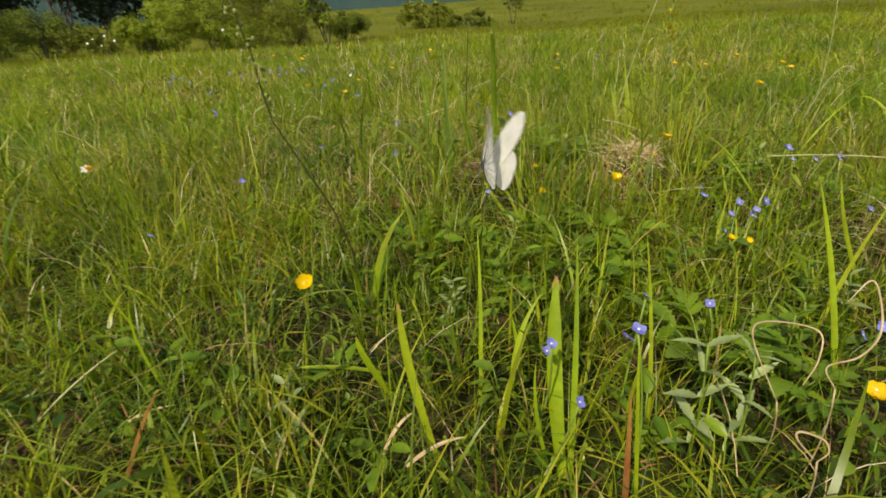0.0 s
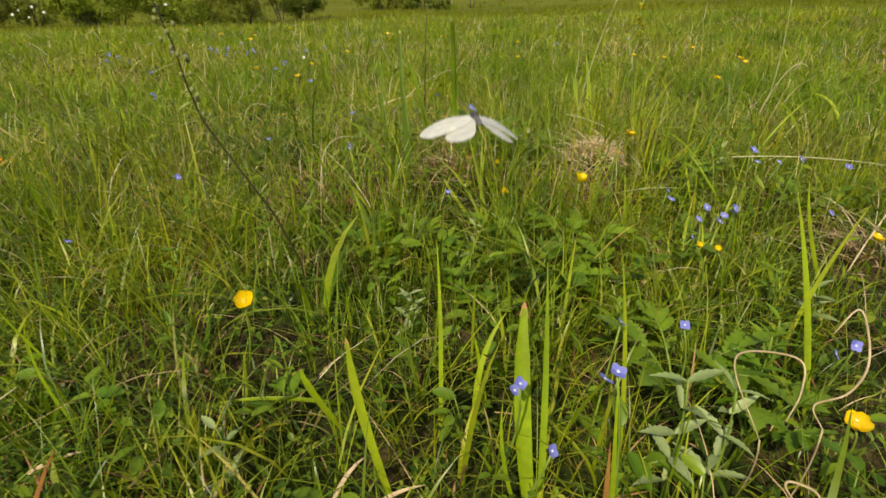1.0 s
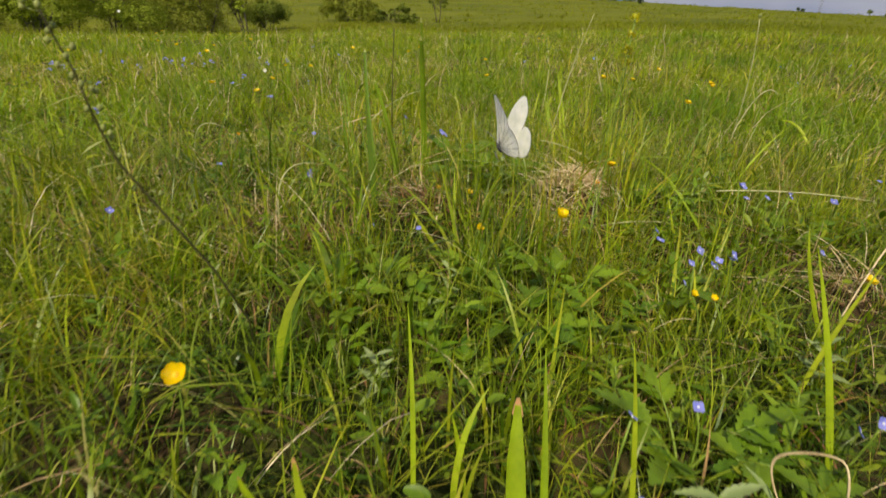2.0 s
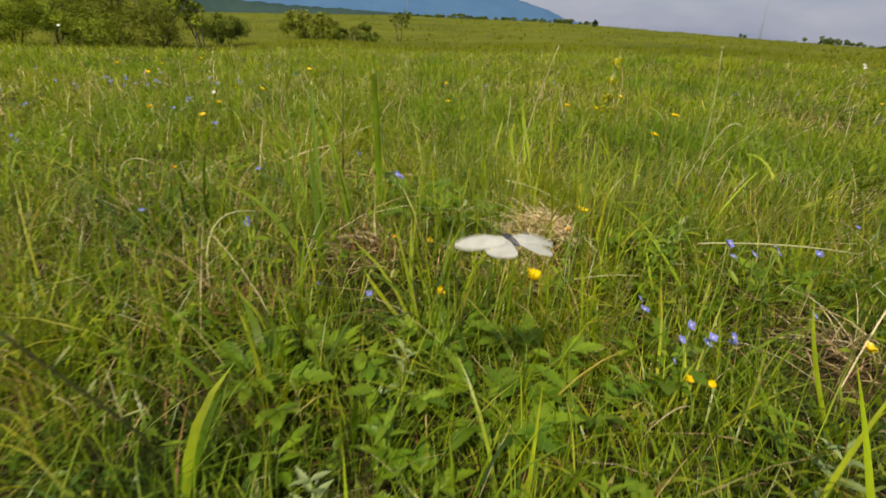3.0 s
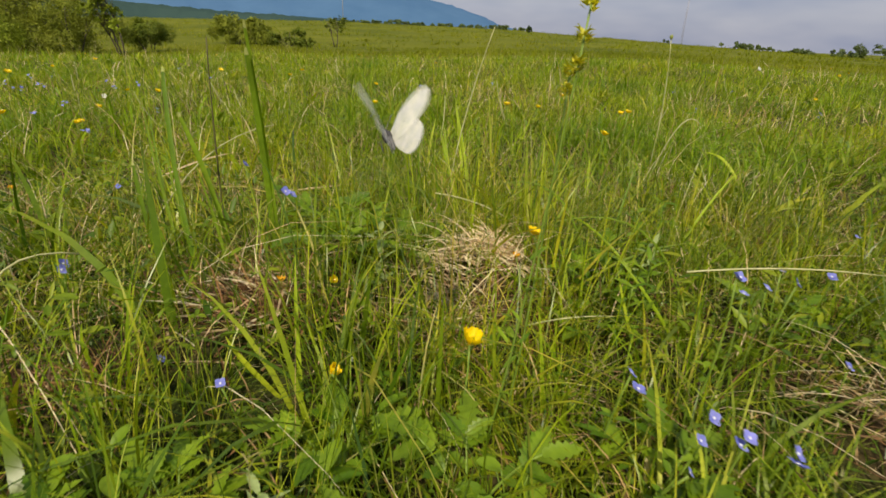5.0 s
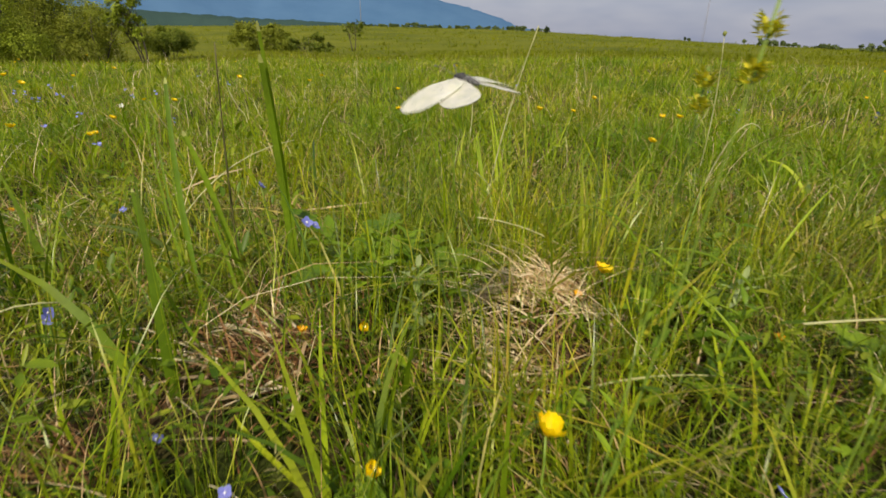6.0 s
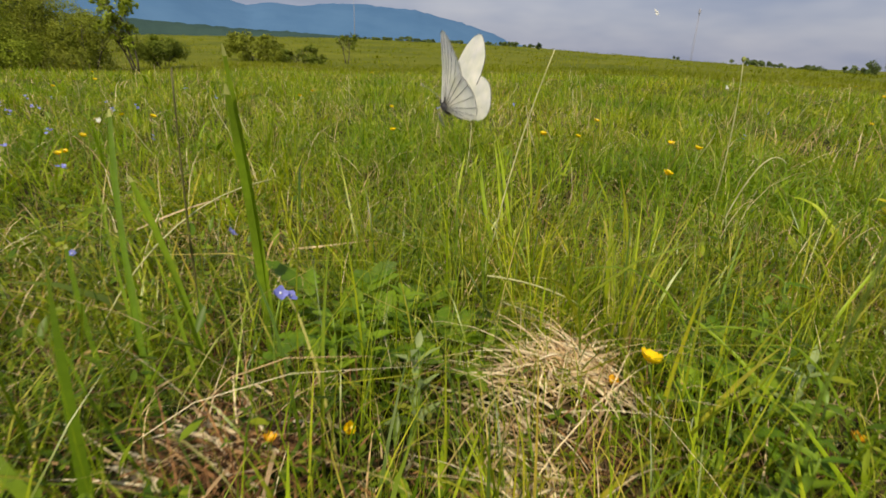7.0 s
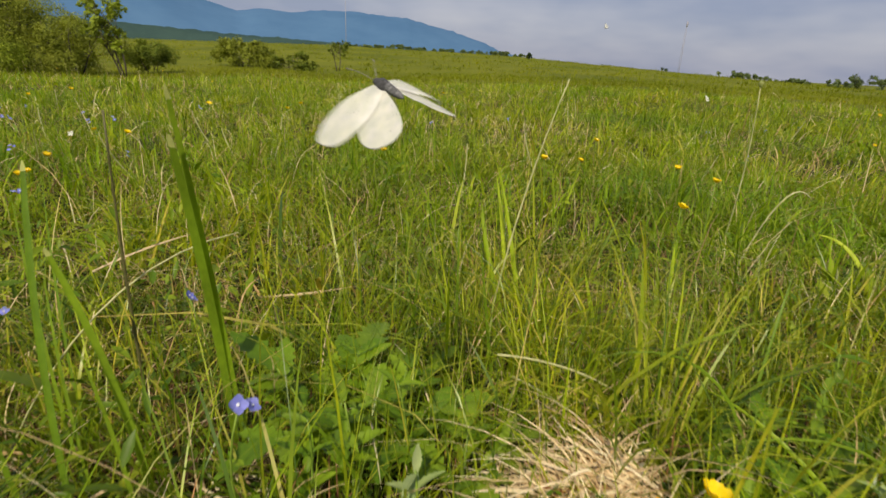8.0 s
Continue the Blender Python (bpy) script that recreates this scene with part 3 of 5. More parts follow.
    return centre[0] + r * np.sin(a), centre[1] + r * np.cos(a), r


def wave(x, y, k=0.0):
    """Uneven growth over the field, 0 to 1."""
    return np.clip(0.5 + 0.28 * np.sin(4.3 * x + 1.7 + k) * np.cos(3.7 * y - 0.6) + 0.22 * np.sin(9.7 * x - 2.1 * y + k) + 0.16 * np.sin(2.1 * x + 11.3 * y + 2 * k), 0, 1)


STRAW_SPOTS = ((0.385, 0.925, 0.066, 0.056), (0.10, 0.915, 0.100, 0.070), (-0.06, 0.88, 0.06, 0.05), (-0.20, 0.93, 0.06, 0.05), (0.27, 0.93, 0.05, 0.05), (0.41, 0.70, 0.035, 0.05), (0.64, 0.60, 0.06, 0.06), (-0.10, 0.58, 0.03, 0.05))


def bare(x, y):
    """1 where old straw smothers the grass."""
    b = np.zeros_like(x)
    for cx, cy, ax, ay in STRAW_SPOTS:
        b = np.maximum(b, np.exp(-(((x - cx) / ax) ** 2 + ((y - cy) / ay) ** 2)))
    return b


def grass(name, bands, material, label, segs):
    """Tufts of blades that splay outwards from their middles."""
    arrays = []
    for tufts, each, r0, r1, a0, a1, spread, h0, w0, droop in bands:
        cx, cy, r = scatter(tufts, r0, r1, a0, a1)
        keep = rng.uniform(0, 1, tufts) < 0.35 + 0.75 * wave(cx, cy)
        cx, cy = cx[keep], cy[keep]
        tall = np.exp(rng.normal(0, 0.30, len(cx))) * (0.72 + 0.56 * wave(cx * 0.55, cy * 0.55, 1.0))
        wide = np.exp(rng.normal(0, 0.25, len(cx)))
        count = np.maximum(1, rng.poisson(each, len(cx)))
        ox, oy = rng.normal(0, spread, count.sum()), rng.normal(0, spread, count.sum())
        x, y = np.repeat(cx, count) + ox, np.repeat(cy, count) + oy
        tall, wide = np.repeat(tall, count), np.repeat(wide, count)
        keep = rng.uniform(0, 1, len(x)) > 0.90 * bare(x, y)
        x, y, ox, oy, tall, wide = x[keep], y[keep], ox[keep], oy[keep], tall[keep], wide[keep]
        m = len(x)
        rise = 0.82 + 0.50 * np.clip((y - 0.45) / 0.6, 0, 1) if r1 < 2 else 1.12 if r1 < 3 else 1.0
        h = np.minimum(h0 * tall * np.exp(rng.normal(0, 0.30, m)), 2.1 * h0) * rise
        w = w0 * wide * np.exp(rng.normal(0, 0.42, m))
        p = np.stack((x, y, land(x, y) - 0.004), 1)
        off = np.hypot(ox, oy) / spread
        stray = rng.uniform(0, 1, m) < 0.16
        lean = np.abs(rng.normal(0.04, 0.16, m) + 0.13 * off) + np.where(stray, rng.uniform(0.1, 0.7, m), 0)
        dr = np.abs(rng.normal(0, droop, m)) + np.where(stray, rng.uniform(0, 0.8, m), 0)
        az = np.arctan2(oy, ox) + rng.normal(0, 0.7, m)
        arrays.append(ribbon_arrays(p, h, w, az, lean, dr, rng.normal(0, 0.6, m), segs))
    v, l, s = joined(arrays)
    ob = array_mesh(name, v, l, s, material)
    return tagged(ob, label, "grass", kind="stuff")


def make_grass():
    # shade-toned green near the path, the lighter-toned copy from 1.4 m out
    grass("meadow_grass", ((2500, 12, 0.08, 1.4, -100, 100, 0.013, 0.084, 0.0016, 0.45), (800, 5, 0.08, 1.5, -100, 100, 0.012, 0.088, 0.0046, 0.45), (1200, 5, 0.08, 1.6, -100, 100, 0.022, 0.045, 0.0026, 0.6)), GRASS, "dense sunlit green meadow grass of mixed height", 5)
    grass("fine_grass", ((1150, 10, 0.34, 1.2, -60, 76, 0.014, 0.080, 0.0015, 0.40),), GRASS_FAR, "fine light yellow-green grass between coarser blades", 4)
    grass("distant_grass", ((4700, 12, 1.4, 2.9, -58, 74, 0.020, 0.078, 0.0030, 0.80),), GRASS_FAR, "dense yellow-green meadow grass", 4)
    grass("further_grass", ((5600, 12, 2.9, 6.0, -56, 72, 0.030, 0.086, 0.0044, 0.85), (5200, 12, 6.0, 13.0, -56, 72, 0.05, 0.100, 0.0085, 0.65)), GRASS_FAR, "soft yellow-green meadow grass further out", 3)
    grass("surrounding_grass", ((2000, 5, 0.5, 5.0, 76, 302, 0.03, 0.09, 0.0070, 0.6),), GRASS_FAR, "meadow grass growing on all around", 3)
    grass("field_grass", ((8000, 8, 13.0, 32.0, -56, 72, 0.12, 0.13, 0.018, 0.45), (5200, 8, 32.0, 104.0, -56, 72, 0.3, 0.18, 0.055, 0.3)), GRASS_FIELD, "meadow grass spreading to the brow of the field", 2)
    # broad leaves of herbs in patches among the taller grass
    arrays = []
    for n, r0, r1, ln in ((5000, 0.7, 1.5, 0.017), (10000, 1.5, 3.4, 0.020), (6000, 3.4, 7.5, 0.026)):
        x, y, r = scatter(n, r0, r1, -56, 74)
        keep = wave(x * 0.8, y * 0.8, 4.0) > rng.uniform(0.30, 0.75, n)
        x, y = x[keep], y[keep]
        m = len(x)
        p = np.stack((x, y, land(x, y) + rng.uniform(0.025, 0.095, m)), 1)
        size = ln * np.exp(rng.normal(0, 0.3, m))
        arrays.append(leaf_arrays(p, rng.uniform(0, 6.283, m), rng.uniform(-0.1, 1.1, m), rng.normal(0, 0.4, m), size, size * rng.uniform(0.2, 0.4, m)))
    v, l, s = joined(arrays)
    tagged(array_mesh("herb_patches", v, l, s, HERB_FIELD), "patches of dark leafy herbs in taller grass", "plants", kind="stuff")
    # thin flowering stems with loose brownish heads
    arrays = []
    for n, r0, r1, h0, w0 in ((260, 0.3, 1.6, 0.115, 0.0011), (700, 1.6, 4.0, 0.15, 0.0014), (1200, 4.0, 12.0, 0.19, 0.003)):
        x, y, r = scatter(n, r0, r1)
        z, h = land(x, y), h0 * np.exp(rng.normal(0, 0.22, n))
        az, lean = rng.uniform(0, 6.283, n), np.abs(rng.normal(0, 0.14, n))
        arrays.append(ribbon_arrays(np.stack((x, y, z), 1), h, w0, az, lean, 0.0, 0.0, 4))
        for k in range(9):
            q = 0.74 + 0.03 * k
            up = h * q * (1 - 0.30 * lean * q)
            p = np.stack((x + np.cos(az) * h * lean * q, y + np.sin(az) * h * lean * q, z + up), 1)
            arrays.append(ribbon_arrays(p, h * 0.05, w0 * 1.5, rng.uniform(0, 6.283, n), rng.uniform(0.4, 1.4, n), 0.2, 0.0, 2))
    v, l, s = joined(arrays)
    tagged(array_mesh("flowering_grass", v, l, s, SEED), "thin flowering grass stems with loose pale heads", "grass", kind="stuff")
    # dry blades among the green ones
    arrays = []
    for n, r0, r1, h0, w0 in ((5600, 0.10, 1.6, 0.056, 0.0014), (900, 0.15, 1.7, 0.105, 0.0013), (7600, 1.6, 4.0, 0.085, 0.0020), (5200, 4.0, 12.0, 0.11, 0.0045)):
        x, y, r = scatter(n, r0, r1)
        keep = rng.uniform(0, 1, n) < np.maximum(0.12 + 0.88 * np.clip((y - 0.55) / 0.5, 0, 1), 0.9 * bare(x, y)) * (0.3 + 1.0 * wave(x, y, 5.0))
        x, y = x[keep], y[keep]
        n = len(x)
        p = np.stack((x, y, land(x, y) + rng.uniform(-0.004, 0.03, n)), 1)
        arrays.append(ribbon_arrays(p, h0 * np.exp(rng.normal(0, 0.4, n)), w0 * np.exp(rng.normal(0, 0.3, n)), rng.uniform(0, 6.283, n), np.abs(rng.normal(0.45, 0.5, n)), np.abs(rng.normal(0.2, 0.8, n)), rng.normal(0, 0.8, n), 5))
    n = 12500
    x, y, r = scatter(n, 0.1, 2.6)
    keep = rng.uniform(0, 1, n) < 0.10 + 0.30 * np.clip(x / 0.2, 0, 1) + 0.75 * np.clip((y - 0.50) / 0.4, 0, 1)
    x, y = x[keep], y[keep]
    n = len(x)
    p = np.stack((x, y, land(x, y) - 0.002), 1)
    brown = ribbon_arrays(p, rng.uniform(0.02, 0.085, n), rng.uniform(0.0011, 0.0030, n), rng.uniform(0, 6.283, n), np.abs(rng.normal(0.3, 0.5, n)), np.abs(rng.normal(0.4, 0.7, n)), rng.normal(0, 0.9, n), 5)
    tagged(array_mesh("browned_grass", *brown, THATCH), "withered orange-brown blades low in the grass", "grass", kind="stuff")
    v, l, s = joined(arrays)
    tagged(array_mesh("dry_grass", v, l, s, STRAW), "dry straw-coloured blades among green grass", "grass", kind="stuff")


def make_undergrowth():
    """Clover, vetch and other low leaves between the blades."""
    arrays = []
    x, y, r = scatter(8200, 0.10, 1.7, -100, 100)
    keep = (rng.uniform(0, 1, len(x)) > 0.8 * bare(x, y)) & (rng.uniform(0, 1, len(x)) < 0.25 + wave(x, y, 2.0))
    x, y = x[keep], y[keep]
    m = len(x)
    h = rng.uniform(0.010, 0.048, m)
    z = land(x, y) + h
    size = rng.uniform(0.0045, 0.0090, m)
    yaw0 = rng.uniform(0, 6.283, m)
    for k in range(3):
        arrays.append(leaf_arrays(np.stack((x, y, z), 1), yaw0 + k * 2.094 + rng.normal(0, 0.12, m), rng.normal(0.15, 0.25, m), rng.normal(0, 0.2, m), size, size * rng.uniform(0.45, 0.75, m)))
    arrays.append(ribbon_arrays(np.stack((x, y, z - h), 1), h, 0.0012, yaw0, 0.0, 0.0, 0.0, 2))
    # narrow leaflets in pairs along creeping stems
    n = 1100
    x, y, r = scatter(n, 0.12, 1.8, -100, 100)
    z = land(x, y)
    a = rng.uniform(0, 6.283, n)
    rise = rng.uniform(0.2, 1.1, n)
    length = rng.uniform(0.04, 0.075, n)
    arrays.append(ribbon_arrays(np.stack((x, y, z), 1), length * rise, 0.0014, a, 1.0 / np.maximum(rise, 0.3), 0.0, 0.0, 3))
    for k in range(1, 8):
        q = k / 7.5
        px, py = x + np.cos(a) * length * q, y + np.sin(a) * length * q
        pz = z + length * rise * q * (1 - 0.3 * np.clip(1 / np.maximum(rise, 0.3), 0, 2) * q) + 0.002
        for sgn in (-1, 1):
            arrays.append(leaf_arrays(np.stack((px, py, pz), 1), a - math.pi / 2 + sgn * 1.15, rng.normal(0.25, 0.2, n), rng.normal(0, 0.3, n), rng.uniform(0.008, 0.013, n), rng.uniform(0.0028, 0.005, n)))
    # lance-shaped leaves of herbs
    n = 5200
    x, y, r = scatter(n, 0.12, 2.4, -100, 100)
    p = np.stack((x, y, land(x, y) + rng.uniform(0.0, 0.032, n)), 1)
    arrays.append(leaf_arrays(p, rng.uniform(0, 6.283, n), rng.uniform(0.1, 1.1, n), rng.normal(0, 0.4, n), rng.uniform(0.012, 0.034, n), rng.uniform(0.0028, 0.0075, n)))
    # larger oval leaves on short stalks
    n = 520
    x, y, r = scatter(n, 0.12, 1.5, -100, 100)
    p = np.stack((x, y, land(x, y) + rng.uniform(0.012, 0.06, n)), 1)
    arrays.append(leaf_arrays(p, rng.uniform(0, 6.283, n), rng.normal(0.3, 0.4, n), rng.normal(0, 0.35, n), rng.uniform(0.012, 0.022, n), rng.uniform(0.005, 0.010, n)))
    v, l, s = joined(arrays)
    tagged(array_mesh("undergrowth", v, l, s, HERB), "low clover, vetch and herb leaves under the grass", "plants", kind="stuff")


def make_thatch():
    """Old brown litter on the soil."""
    n = 6000
    x, y, r = scatter(n, 0.1, 1.9, -110, 110)
    p = np.stack((x, y, land(x, y) + rng.uniform(0.001, 0.022, n)), 1)
    v, l, s = ribbon_arrays(p, rng.uniform(0.004, 0.014, n), rng.uniform(0.0012, 0.0034, n), rng.uniform(0, 6.283, n), rng.uniform(1.5, 5.0, n), rng.normal(0, 0.7, n), rng.normal(0, 0.8, n), 4)
    tagged(array_mesh("plant_litter", v, l, s, THATCH), "brown dead litter lying between the grass stems", "litter", kind="stuff")


def straw_clump(k, cx, cy, ax, ay, n, tall, label, material=None, wide=1.0, lying=0.74):
    """Dead strands fallen mostly one way, in lumps, some still upright."""
    g = np.random.default_rng(70 + k)
    lumps = np.stack((cx + g.normal(0, 0.50, 7) * ax, cy + g.normal(0, 0.50, 7) * ay), 1)
    pick = g.integers(0, 7, n)
    x, y = lumps[pick, 0] + g.normal(0, 0.32, n) * ax, lumps[pick, 1] + g.normal(0, 0.32, n) * ay
    q = np.exp(-(((x - cx) / ax) ** 2 + ((y - cy) / ay) ** 2))
    z = land(x, y) + tall * q * g.uniform(0.0, 1.0, n) ** 0.8
    kind = g.uniform(0, 1, n)
    flat = kind < lying
    h = np.where(flat, g.uniform(0.006, 0.016, n), g.uniform(0.03, 0.07, n))
    lean = np.where(flat, g.uniform(1.8, 5.0, n), g.uniform(0.1, 1.0, n))
    droop = np.where(flat, g.normal(0, 0.9, n), np.abs(g.normal(0.5, 0.6, n)))
    arch = kind > 0.75 + 0.24 * lying
    h, lean, droop = np.where(arch, g.uniform(0.06, 0.10, n), h), np.where(arch, g.uniform(0.2, 0.9, n), lean), np.where(arch, g.uniform(0.6, 1.4, n), droop)
    az = np.where(g.uniform(0, 1, n) < 0.65, g.normal(2.6 + 0.5 * np.sin(pick * 2.0), 0.45, n), g.uniform(0, 6.283, n))
    arr = ribbon_arrays(np.stack((x, y, z), 1), h, np.where(flat, wide, 0.8) * g.uniform(0.0010, 0.0030, n), az, lean, droop, g.normal(0, 1.0, n), 6)
    ob = array_mesh("straw_clump", *arr, material or STRAW)
    tagged(ob, label, "straw", "clumps of dead straw", "stuff")


make_grass()
make_undergrowth()
make_thatch()
straw_clump(0, 0.385, 0.925, 0.066, 0.056, 560, 0.034, "matted heap of pale dead straw in green grass", STRAW_PALE, 1.7, 0.83)
straw_clump(8, 0.325, 0.835, 0.040, 0.035, 130, 0.020, "small tuft of pale dead straw", STRAW_PALE, 1.4)
straw_clump(1, 0.10, 0.915, 0.095, 0.065, 420, 0.016, "flattened brownish dead straw on bare soil", THATCH, 1.4, 0.90)
straw_clump(7, 0.11, 0.91, 0.080, 0.050, 120, 0.024, "few pale broken straws on brown litter", STRAW_PALE, 2.2, 0.94)
straw_clump(2, -0.06, 0.84, 0.06, 0.05, 190, 0.02, "small patch of flattened brown straw", THATCH, 1.3)
straw_clump(3, 0.41, 0.70, 0.035, 0.05, 70, 0.015, "few dead straws in a shady hollow")
straw_clump(4, 0.64, 0.60, 0.06, 0.06, 160, 0.04, "loose dry straws beside blue flowers")
straw_clump(5, -0.20, 0.93, 0.06, 0.05, 90, 0.03, "loose brownish straws between green blades", THATCH)
straw_clump(6, 0.25, 0.86, 0.05, 0.05, 70, 0.025, "loose brownish straws between green blades", THATCH)
straw_clump(9, 0.06, 1.16, 0.080, 0.090, 260, 0.016, "flattened brown straw under green blades", THATCH, 1.3, 0.85)
straw_clump(10, -0.04, 1.25, 0.080, 0.090, 170, 0.020, "loose brownish straws between green blades", THATCH, 1.2)
straw_clump(11, 0.13, 1.04, 0.070, 0.040, 45, 0.020, "pale broken straws on brown litter", STRAW_PALE, 1.6, 0.9)
straw_clump(12, 0.08, 1.42, 0.070, 0.060, 120, 0.024, "loose brownish straws between green blades", THATCH)
straw_clump(13, 0.39, 0.835, 0.050, 0.035, 150, 0.014, "brown straw at the foot of a pale heap", THATCH, 1.4)
straw_clump(14, -0.20, 0.30, 0.080, 0.030, 60, 0.012, "few dead straws in a shady hollow", THATCH)


# ---------------------------------------------------------------- flowers
def petal_mesh(name, length, width, cup, material, notch=0.0):
    """One curved petal from the origin along +y."""
    v, f = [], []
    nu, nv = 5, 4
    for i in range(nu + 1):
        t = i / nu
        half = width * 0.5 * (math.sin(math.pi * (0.08 + 0.80 * t ** 0.85)) ** 0.8)
        for j in range(nv + 1):
            s = -1 + 2 * j / nv
            edge = (1 - abs(s)) * notch * length * (1 if i == nu else 0)
            v.append((s * half, t * length - edge - abs(s) ** 2 * 0.10 * length * t, cup * length * t ** 1.6 + 0.25 * cup * abs(s) ** 2 * width))
    for i in range(nu):
        for j in range(nv):
            a = i * (nv + 1) + j
            f.append((a, a + 1, a + nv + 2, a + nv + 1))
    me = bpy.data.meshes.new(name)
    me.from_pydata(v, [], f)
    me.materials.append(material)
    me.polygons.foreach_set("use_smooth", [True] * len(f))
    return me


PETAL_YELLOW = petal_mesh("petal", 0.0115, 0.0130, 0.42, YELLOW, 0.05)
PETAL_SHUT = petal_mesh("petal", 0.0112, 0.0125, 0.75, YELLOW)
PETAL_ORANGE = petal_mesh("petal", 0.0080, 0.0070, 0.6, ORANGE)
PETAL_BLUE = petal_mesh("petal", 0.0062, 0.0066, 0.12, BLUE)
PETAL_WHITE = petal_mesh("petal", 0.0120, 0.0070, 0.15, WHITE_PETAL, 0.2)
bm = bmesh.new()
blob(bm, (0, 0, 0.0012), (0.0026, 0.0026, 0.0018), 6, 10, 0.4)
DISC = bpy.data.meshes.new("centre")
bm.to_mesh(DISC)
bm.free()
DISC.materials.append(GOLD)
bm = bmesh.new()
blob(bm, (0, 0, 0.0006), (0.0012, 0.0012, 0.0008), 5, 8)
EYE_DISC = bpy.data.meshes.new("centre")
bm.to_mesh(EYE_DISC)
bm.free()
EYE_DISC.materials.append(WHITE_EYE)
flower_rng = random.Random(21)


def child(name, me, parent, m):
    o = new(name, me)
    o.parent = parent
    o.matrix_basis = m
    return o


def flower_stem(e, foot, bow, radius, material):
    part("stem", tube(bmesh.new(), curve_pts(foot, (0, 0, 0), bow, 6), [radius * 1.2] * 4 + [radius] * 3, 6), material, e)


def stem_leaves(e, foot, n, size, material=HERB_ONE):
    f = Vector(foot)
    for k in range(n):
        p = np.array([tuple(f * flower_rng.uniform(0.35, 0.85))])
        v, l, s = leaf_arrays(p, [flower_rng.uniform(0, 6.28)], [flower_rng.uniform(0.1, 0.7)], [0.0], [size * flower_rng.uniform(0.7, 1.2)], [size * 0.5])
        ob = array_mesh("leaf", v, l, s, material)
        ob.parent = e


def buttercup(x, y, z, size=1.0, tilt=(0, 0), shut=False, orange=False):
    e = empty("small_yellow_flower" if orange else "buttercup", Matrix.Translation((x, y, z)))
    foot = (flower_rng.uniform(-0.02, 0.02), flower_rng.uniform(-0.02, 0.02), land1(x, y) - z - 0.004)
    flower_stem(e, foot, (flower_rng.uniform(-0.01, 0.01), flower_rng.uniform(-0.01, 0.01), 0), 0.0009, STEM_GREEN)
    turn = pose(0, 0, 0, tilt[0], tilt[1], flower_rng.uniform(0, 72))
    me = PETAL_ORANGE if orange else PETAL_SHUT if shut else PETAL_YELLOW
    for k in range(5):
        child("petal", me, e, turn @ pose(0, 0, 0, 0, 0, 72 * k) @ pose(0, 0, 0, 12 + flower_rng.uniform(-8, 10), 0, 0) @ Matrix.Scale(size, 4))
    child("centre", DISC, e, turn @ Matrix.Scale(size, 4))
    tagged(e, "orange-yellow small flower among grass" if orange else "glossy yellow buttercup half open on thin stem" if shut else "glossy yellow buttercup open on a thin stem", "flower", "yellow flowers in the meadow")
    return e


def speedwell(x, y, z, blossoms=2, size=1.0, face=(35, 0)):
    e = empty("speedwell", Matrix.Translation((x, y, z)))
    foot = (flower_rng.uniform(-0.025, 0.025), flower_rng.uniform(-0.01, 0.03), land1(x, y) - z - 0.004)
    flower_stem(e, foot, (flower_rng.uniform(-0.012, 0.012), 0, 0), 0.0008, STEM_GREEN)
    for b in range(blossoms):
        off = Vector((0, 0, 0.003)) if b == 0 else Vector((flower_rng.uniform(-0.011, 0.011), flower_rng.uniform(-0.006, 0.006), flower_rng.uniform(-0.012, 0.004)))
        bl = empty("blossom", Matrix.Translation(off) @ pose(0, 0, 0, face[0] + flower_rng.uniform(-25, 25), face[1] + flower_rng.uniform(-25, 25), flower_rng.uniform(0, 90)) @ Matrix.Scale(size * flower_rng.uniform(0.85, 1.1), 4))
        bl.parent = e
        for k in range(4):
            child("petal", PETAL_BLUE, bl, pose(0, 0, 0, 0, 0, 90 * k) @ pose(0, 0, 0, 8, 0, 0))
        child("centre", EYE_DISC, bl, Matrix.Identity(4))
    stem_leaves(e, foot, 3, 0.013)
    tagged(e, "violet-blue speedwell on thin leafy stem" if blossoms < 3 else "violet-blue speedwell with several open blossoms", "flower", "blue speedwells in the meadow")
    return e


for x, y, z, s, tilt, shut in ((-0.147, 0.456, 0.083, 1.0, (38, -12), False), (0.268, 0.706, 0.102, 1.0, (20, 8), True), (0.882, 1.401, 0.133, 1.0, (15, 5), False), (1.19, 1.748, 0.13, 1.0, (10, -8), False),
                               (0.159, 0.724, 0.084, 0.62, (40, 20), True), (0.406, 0.860, 0.127, 0.95, (12, 14), False), (-0.369, 2.119, 0.073, 1.0, (10, 0), False), (0.919, 1.375, 0.186, 0.8, (10, 0), False),
                               (-0.376, 2.186, 0.066, 1.0, (10, 0), False), (0.352, 0.527, 0.080, 0.45, (30, 10), True), (0.372, 0.520, 0.078, 0.42, (30, -20), True), (0.628, 0.573, 0.052, 0.85, (20, 0), False),
                               (0.183, 0.913, 0.072, 0.6, (50, 30), True), (0.812, 1.784, 0.155, 1.0, (10, 0), False), (0.323, 0.260, 0.070, 0.85, (15, -10), False)):
    buttercup(x, y, z, s, tilt, shut)
for x, y, z, s in ((0.591, 0.811, 0.050, 0.9), (0.404, 0.894, 0.085, 0.8), (-0.62, 0.86, 0.12, 0.9), (-0.30, 1.45, 0.06, 0.8), (0.13, 0.90, 0.085, 0.7)):
    buttercup(x, y, z, s, (10, 0), False, True)
for k in range(46):
    a, r = flower_rng.uniform(-40, 58), 1.6 + 9.0 * flower_rng.random() ** 1.3
    x, y = at_az(a, r)
